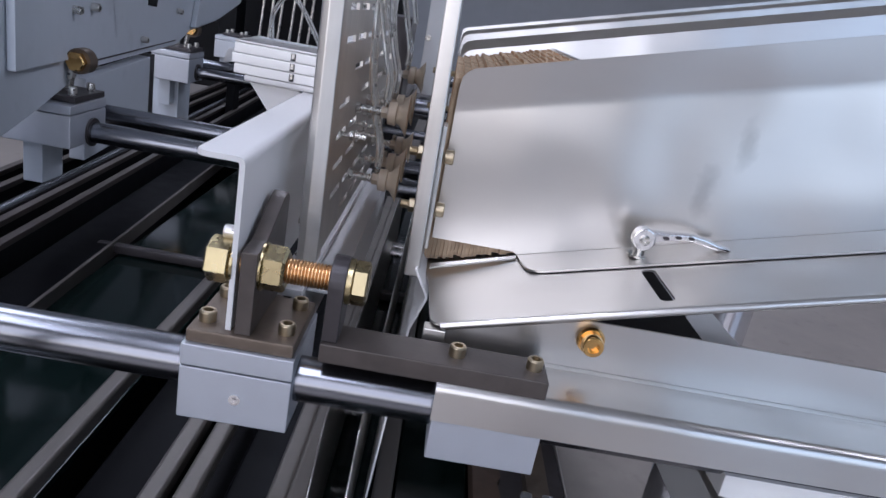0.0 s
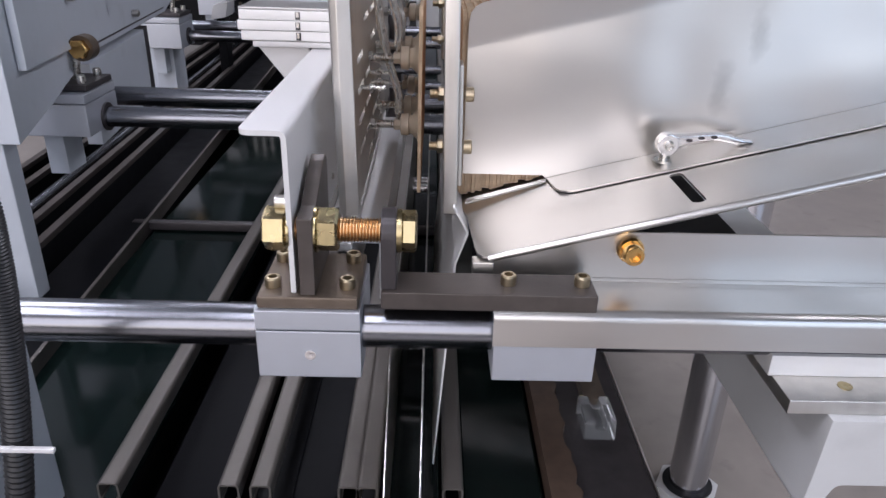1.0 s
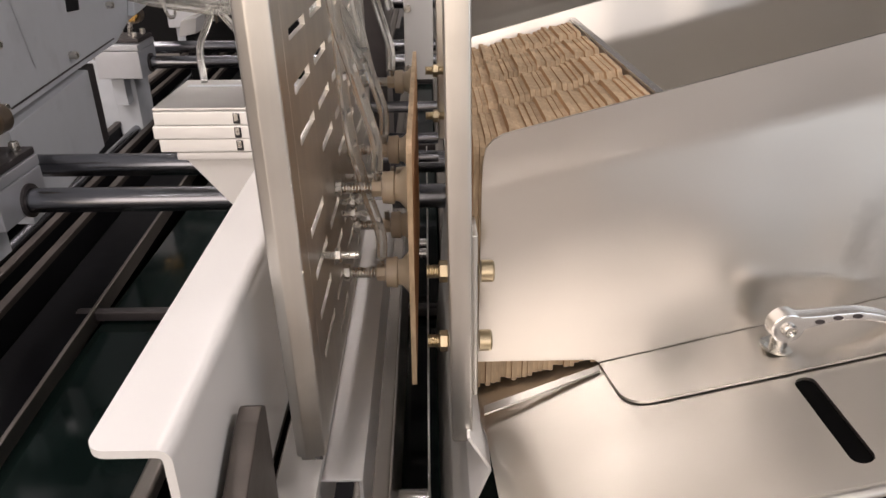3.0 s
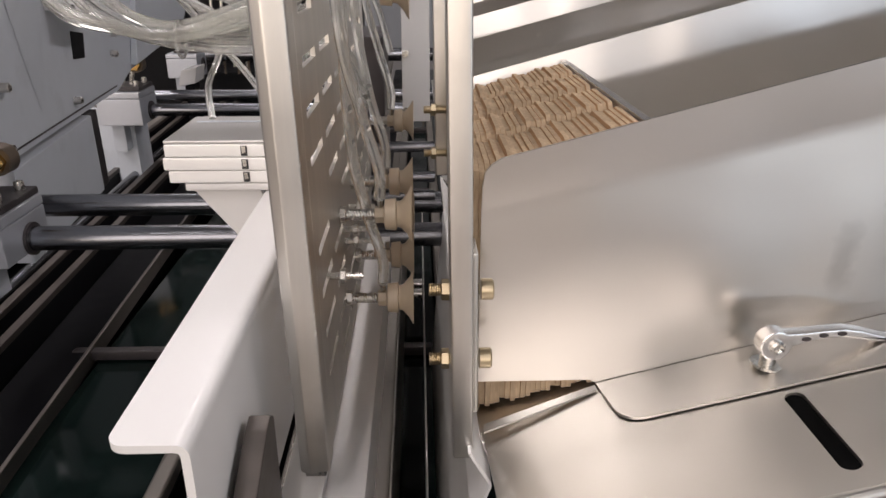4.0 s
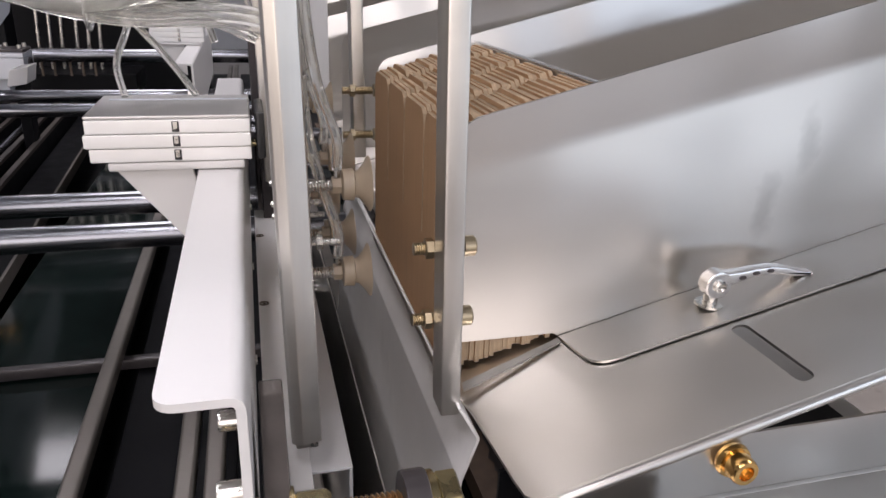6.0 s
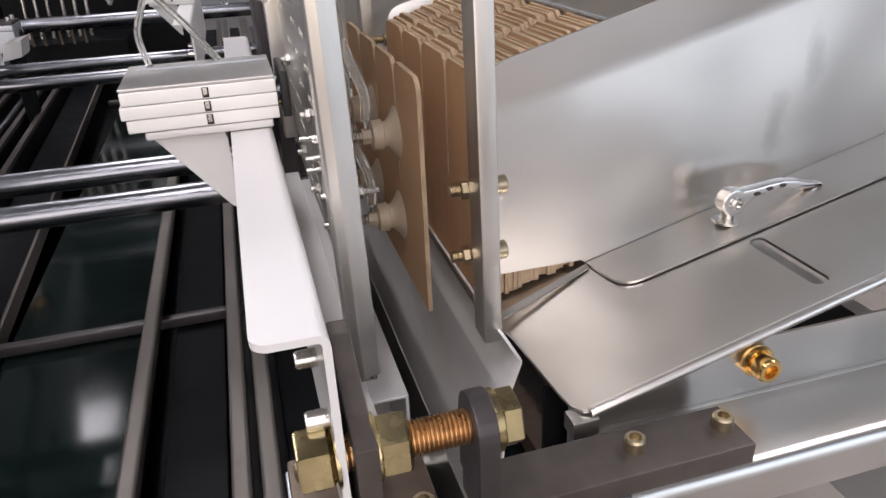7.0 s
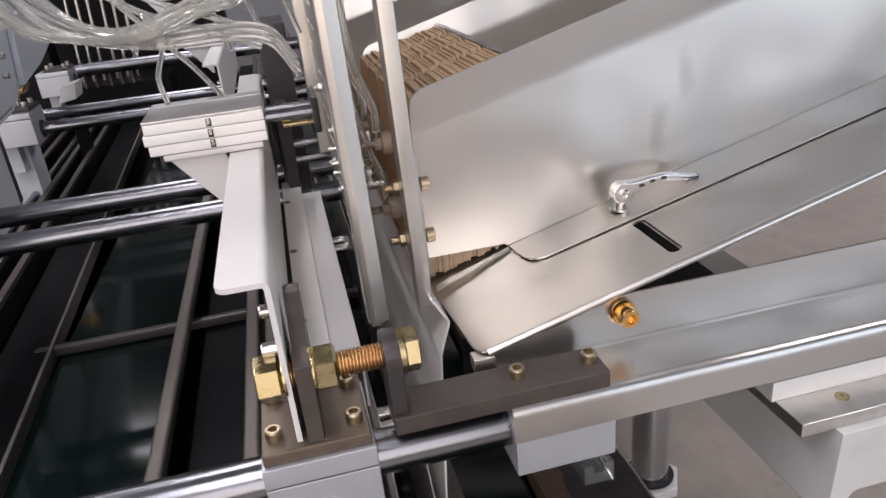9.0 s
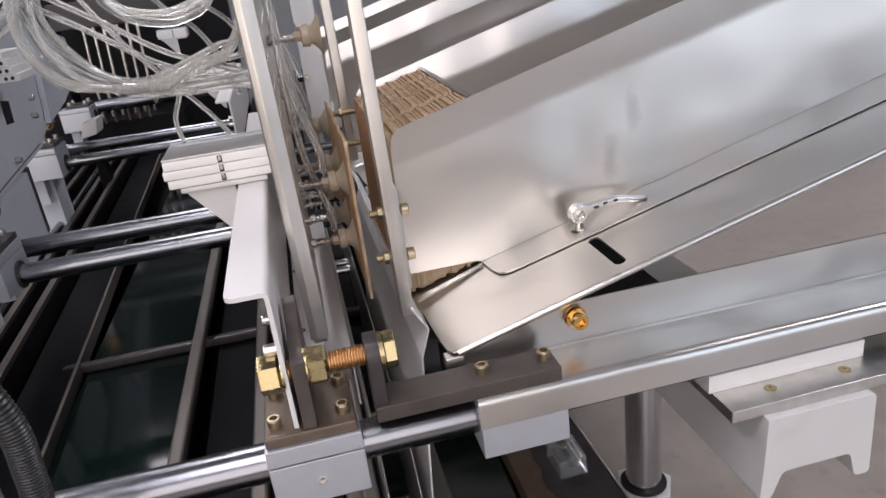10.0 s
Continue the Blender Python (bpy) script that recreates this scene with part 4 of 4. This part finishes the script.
for y, x1, z0, z1, sz in ((1.229, -0.582, 0.865, 0.935, 0.883), (2.192, -0.745, 0.845, 0.930, 0.873), (3.04, -0.842, 0.834, 0.920, 0.877)):
    b = thing("shaft_bracket", "grey pillow block holding the shaft end", "bracket", (x1 - 0.05, y, z0), "shaft brackets")
    part("block", box(x1 - 0.112, x1, y - 0.07, y + 0.05, z0, z1 - 0.016, 0.003), BLOCK, b)
    part("pedestal", box(x1 - 0.100, x1 - 0.067, y - 0.03, y + 0.035, z0 - 0.078, z0, 0.002), GREY, b)
    part("block_cap", box(x1 - 0.112, x1, y - 0.07, y + 0.05, z1 - 0.0152, z1, 0.002), BLOCK, b)
    part("cap_plate", box(x1 - 0.088, x1 - 0.003, y - 0.05, y + 0.05, z1 + 0.0005, z1 + 0.011, 0.002), BLACKENED, b)
    part("bearing_ring", lathe([(0, 0.024), (0.004, 0.024), (0.004, 0.0172), (0, 0.0172)], (x1, y, sz), (1, 0, 0), 24), BLACKENED, b)
    for dx, dy in ((-0.075, -0.03), (-0.018, -0.03), (-0.075, 0.03), (-0.018, 0.03)):
        part("socket_screw", cap_screw((x1 + dx, y + dy, z1 + 0.011), r=0.007, h=0.013), BOLT, b)
    if y > 3:
        continue
    el = thing("brass_elbow", "brass hose elbow on the side frame", "fitting", (x1 - 0.02, y, z1 + 0.011), "brass elbows")
    ex, ez = x1 - 0.022, z1 + 0.062
    part("stem", rod((ex - 0.018, y, z1 + 0.011), (ex - 0.012, y, ez - 0.016), 0.006, 12), BOLT, el)
    part("hex_body", hex_head((ex, y - 0.006, ez), (0, -1, 0), 0.0165, 0.012), BRASS, el)
    part("collar", rod((ex, y + 0.02, ez), (ex, y - 0.006, ez), 0.021, 20, 0.001), WORN, el)
    part("side_nut", hex_head((ex - 0.020, y, ez), (-1, 0, 0), 0.012, 0.02), BRASS, el)
fb = thing("white_foot_block", "small white plastic block between the shaft brackets", "block", (-0.77, 2.62, 0.86))
part("block", extrude([(-0.80, 2.60, 0.865), (-0.745, 2.60, 0.875), (-0.735, 2.60, 0.925), (-0.785, 2.60, 0.915)], (0, 0.10, 0), 0.003), WHITE, fb)
part("block_stem", box(-0.785, -0.755, 2.62, 2.68, 0.56, 0.868, 0.002), DARK, fb)
# ---- far comb unit ----
cb = thing("comb_unit", "black comb unit with steel pins over the conveyor", "comb", (-0.8, 3.6, 0.56))
part("comb_body", box(-1.9, -0.30, 3.90, 4.05, 0.56, 1.95, 0.006), DARK, cb)
part("comb_beam", box(-1.02, -0.55, 3.46, 3.60, 1.19, 1.30, 0.006), PLASTIC, cb)
part("comb_trough", box(-0.98, -0.55, 3.34, 3.60, 0.72, 0.80, 0.006), DARK, cb)
part("comb_post", box(-1.10, -1.02, 3.46, 3.60, 0.56, 1.30, 0.006), DARK, cb)
for i in range(6):
    x = -0.925 + i * 0.043 + (0.012 if i > 2 else 0)
    part("pin", rod((x, 3.50, 0.80), (x + 0.02, 3.50, 1.19), 0.0065, 10), BOLT, cb)
    part("pin_stub", rod((x + 0.01, 3.30, 0.80), (x + 0.01, 3.30, 0.865), 0.005, 8), WORN, cb)

# ---- corrugated conduit at the near left ----
cd = thing("cable_conduit", "black corrugated conduit with a white cable tie", "conduit", (-0.36, 0.46, 0.7))
pts = [Vector(p) for p in ((-0.330, 0.43, 1.14), (-0.302, 0.43, 1.058), (-0.300, 0.43, 1.007), (-0.305, 0.43, 0.954), (-0.314, 0.43, 0.886), (-0.332, 0.43, 0.785), (-0.37, 0.43, 0.60))]
curve = [pts[0]]
for a, b, c, d in zip([pts[0]] + pts, pts, pts[1:], pts[2:] + [pts[-1]]):
    for k in range(1, 41):
        t = k / 40
        curve.append(0.5 * (2 * b + (c - a) * t + (2 * a - 5 * b + 4 * c - d) * t * t + (3 * b - a - 3 * c + d) * t ** 3))
bm, rings, q = bmesh.new(), [], None
for i, p in enumerate(curve):
    d = (curve[min(i + 1, len(curve) - 1)] - curve[max(i - 1, 0)]).normalized()
    q = d.to_track_quat("Z", "Y") if q is None else (q @ Vector((0, 0, 1))).rotation_difference(d) @ q
    r = 0.0102 if i % 2 else 0.0092
    rings.append([bm.verts.new(p + q @ Vector((r * math.cos(2 * math.pi * k / 12), r * math.sin(2 * math.pi * k / 12), 0))) for k in range(12)])
for a, b in zip(rings, rings[1:]):
    for i in range(12):
        bm.faces.new((a[i], a[(i + 1) % 12], b[(i + 1) % 12], b[i]))
part("sleeve", bm, PLASTIC, cd)
part("cable_tie", box(-0.375, -0.285, 0.415, 0.419, 0.857, 0.861, 0.001), WHITE, cd, "white cable tie")

fp = thing("shaft_post", "light grey painted post carrying the near shaft end", "post", (-0.46, 0.56, 0.0))
part("post_body", box(-0.52, -0.405, 0.50, 0.60, 0.0, 0.872, 0.004), GREY, fp)
part("shaft_cap", box(-0.51, -0.408, 0.505, 0.595, 0.8725, 0.925, 0.003), BLOCK, fp)
part("cap_screw", cap_screw((-0.43, 0.504, 0.888), (0, -1, 0), 0.006, 0.006), BOLT, fp)

# ---- second feeder unit behind ----
copy_thing(ch, pose(-0.23, 2.2, 0.905))
cylinder_unit(1.30, -0.10, -0.035)
cylinder_unit(2.55, -0.35, 0.03)
vb = thing("valve_block", "dark valve block with a white cover plate", "valve", (-0.07, 1.3, 0.9))
part("body", box(-0.118, -0.075, 1.22, 1.36, 0.86, 1.16, 0.003), BLACKENED, vb)
part("cover_plate", box(-0.052, -0.015, 1.24, 1.243, 1.045, 1.30, 0.001), WHITE, vb, "white cover plate")
for z in (1.06, 1.135, 1.21):
    part("cover_screw", cap_screw((-0.047, 1.24, z), (0, -1, 0), 0.005, 0.006), BOLT, vb)
for z in (0.965, 0.99, 1.03):
    part("spindle", rod((-0.10, 1.16, z), (-0.01, 1.16, z), 0.007, 14, 0.001), CHROME, vb)
part("spindle_post", box(-0.112, -0.094, 1.13, 1.22, 0.92, 1.05, 0.002), BLACKENED, vb)
part("yellow_switch", box(-0.104, -0.092, 1.118, 1.13, 1.035, 1.045, 0.001), YELLOW, vb)

# ---- cardboard stack ----
CARD_T, CARD_N, CARD_X, STEP = 0.0034, 31, 0.0045, 0.00365
CY0, CY1, CH = 0.704, 0.990, 0.180


def card_mesh(seed):
    """A slotted divider sheet: rounded upper corners, three slots from the top edge."""
    r = random.Random(seed)
    out = [(CY0, 0.0)]
    top = CH + r.uniform(-0.0008, 0.0008)
    c = 0.012
    out += [(CY0, top - c)] + [(CY0 + c - c * math.cos(a), top - c + c * math.sin(a)) for a in (0.4, 0.8, 1.2)] + [(CY0 + c, top)]
    for ys in (0.775, 0.847, 0.919):
        y = ys + r.uniform(-0.0008, 0.0008)
        out += [(y - 0.010, top), (y - 0.0045, top - 0.004), (y - 0.0017, top - 0.013), (y - 0.0014, top - 0.095), (y + 0.0014, top - 0.095), (y + 0.0017, top - 0.013), (y + 0.0045, top - 0.004), (y + 0.010, top)]
    out += [(CY1 - c, top)] + [(CY1 - c + c * math.sin(a), top - c + c * math.cos(a)) for a in (0.4, 0.8, 1.2)] + [(CY1, top - c), (CY1, 0.0)]
    bm = extrude([(0, y, z) for y, z in out], (CARD_T, 0, 0))
    bmesh.ops.triangulate(bm, faces=[f for f in bm.faces if len(f.verts) > 4])
    bm.normal_update()
    for f in bm.faces:
        f.material_index = 0 if abs(f.normal.x) > 0.5 else 1
    me = finish(bm, (CARD, CARD_EDGE), "card", smooth=False)
    return me


CARD_MESHES = [card_mesh(i) for i in range(6)]
CARDS = []
rc = random.Random(11)
for i in range(CARD_N):
    ob = new("cardboard_sheet", CARD_MESHES[i % 6])
    tagged(ob, "brown corrugated cardboard divider sheet with three slots", "cardboard", "stack of cardboard dividers")
    ob["jy"], ob["jz"] = rc.uniform(-0.002, 0.002), rc.uniform(0.0, 0.0025)
    CARDS.append(ob)

# ---- what moves ----
STROKE = 0.048
# out from, out to, back from, back to, release
PICKS = [(0.28, 0.40, 0.53, 0.67, 1.33), (2.54, 2.66, 2.84, 2.98, 3.06), (4.34, 4.46, 4.54, 4.68, 5.36), (6.52, 6.64, 6.74, 6.88, 7.63), (8.80, 8.92, 9.04, 9.18, 10.4)]


def card_place(ob, slot):
    x = CARD_X + slot * STEP
    return (x, ob["jy"], fz(x) + 0.0032 + ob["jz"])


def motions():
    rows, x = [(0.0, pose(*FOLLOW_AT))], FOLLOW_AT[0]
    for a, b, c, d, e in PICKS:
        rows.append((c + 0.02, pose(x, FOLLOW_AT[1], FOLLOW_AT[2] + SL * (x - FOLLOW_AT[0]))))
        x -= STEP
        rows.append((c + 0.16, pose(x, FOLLOW_AT[1], FOLLOW_AT[2] + SL * (x - FOLLOW_AT[0]))))
    walk(FOLLOWER, rows + [(10.0, rows[-1][1])])
    rows = [(0.0, pose(*ARM_AT))]
    for a, b, c, d, e in PICKS:
        out = pose(ARM_AT[0] + STROKE, ARM_AT[1], ARM_AT[2])
        rows += [(a, pose(*ARM_AT)), (b, out), (c, out), (d, pose(*ARM_AT))]
    walk(ARM, rows + [(10.0, pose(*ARM_AT))])
    for i, ob in enumerate(CARDS):
        rows, slot = [(0.0, pose(*card_place(ob, i), 0, 0, 0))], i
        for a, b, c, d, e in PICKS:
            x, y, z = card_place(ob, slot)
            if slot == 0:
                hx = x - 0.041
                rows += [(c, pose(x, y, z)), (d, pose(hx, y, z + 0.002))]
                if e < 10:
                    rows += [(e, pose(hx, y, z))]
                    t = 0.0
                    while t < 0.20:
                        t += 0.0334
                        rows.append((e + t, pose(hx + 0.027 * min(1.0, t / 0.1), y, max(0.668, z - 4.9 * t * t - 0.35 * t))))
                    rows += [(e + 0.24, pose(hx + 0.027, y + 0.02, 0.668)), (e + 0.36, pose(hx + 0.027, y + 0.42, 0.668)), (e + 0.7, pose(hx + 0.027, y + 1.7, 0.668)), (e + 1.1, pose(hx + 0.027, y + 3.3, 0.668))]
                break
            rows += [(c + 0.02, pose(x, y, z)), (c + 0.16, pose(*card_place(ob, slot - 1)))]
            slot -= 1
        rows = [r for r in rows if r[0] < 10.0]
        walk(ob, rows + [(10.0, rows[-1][1])])


motions()
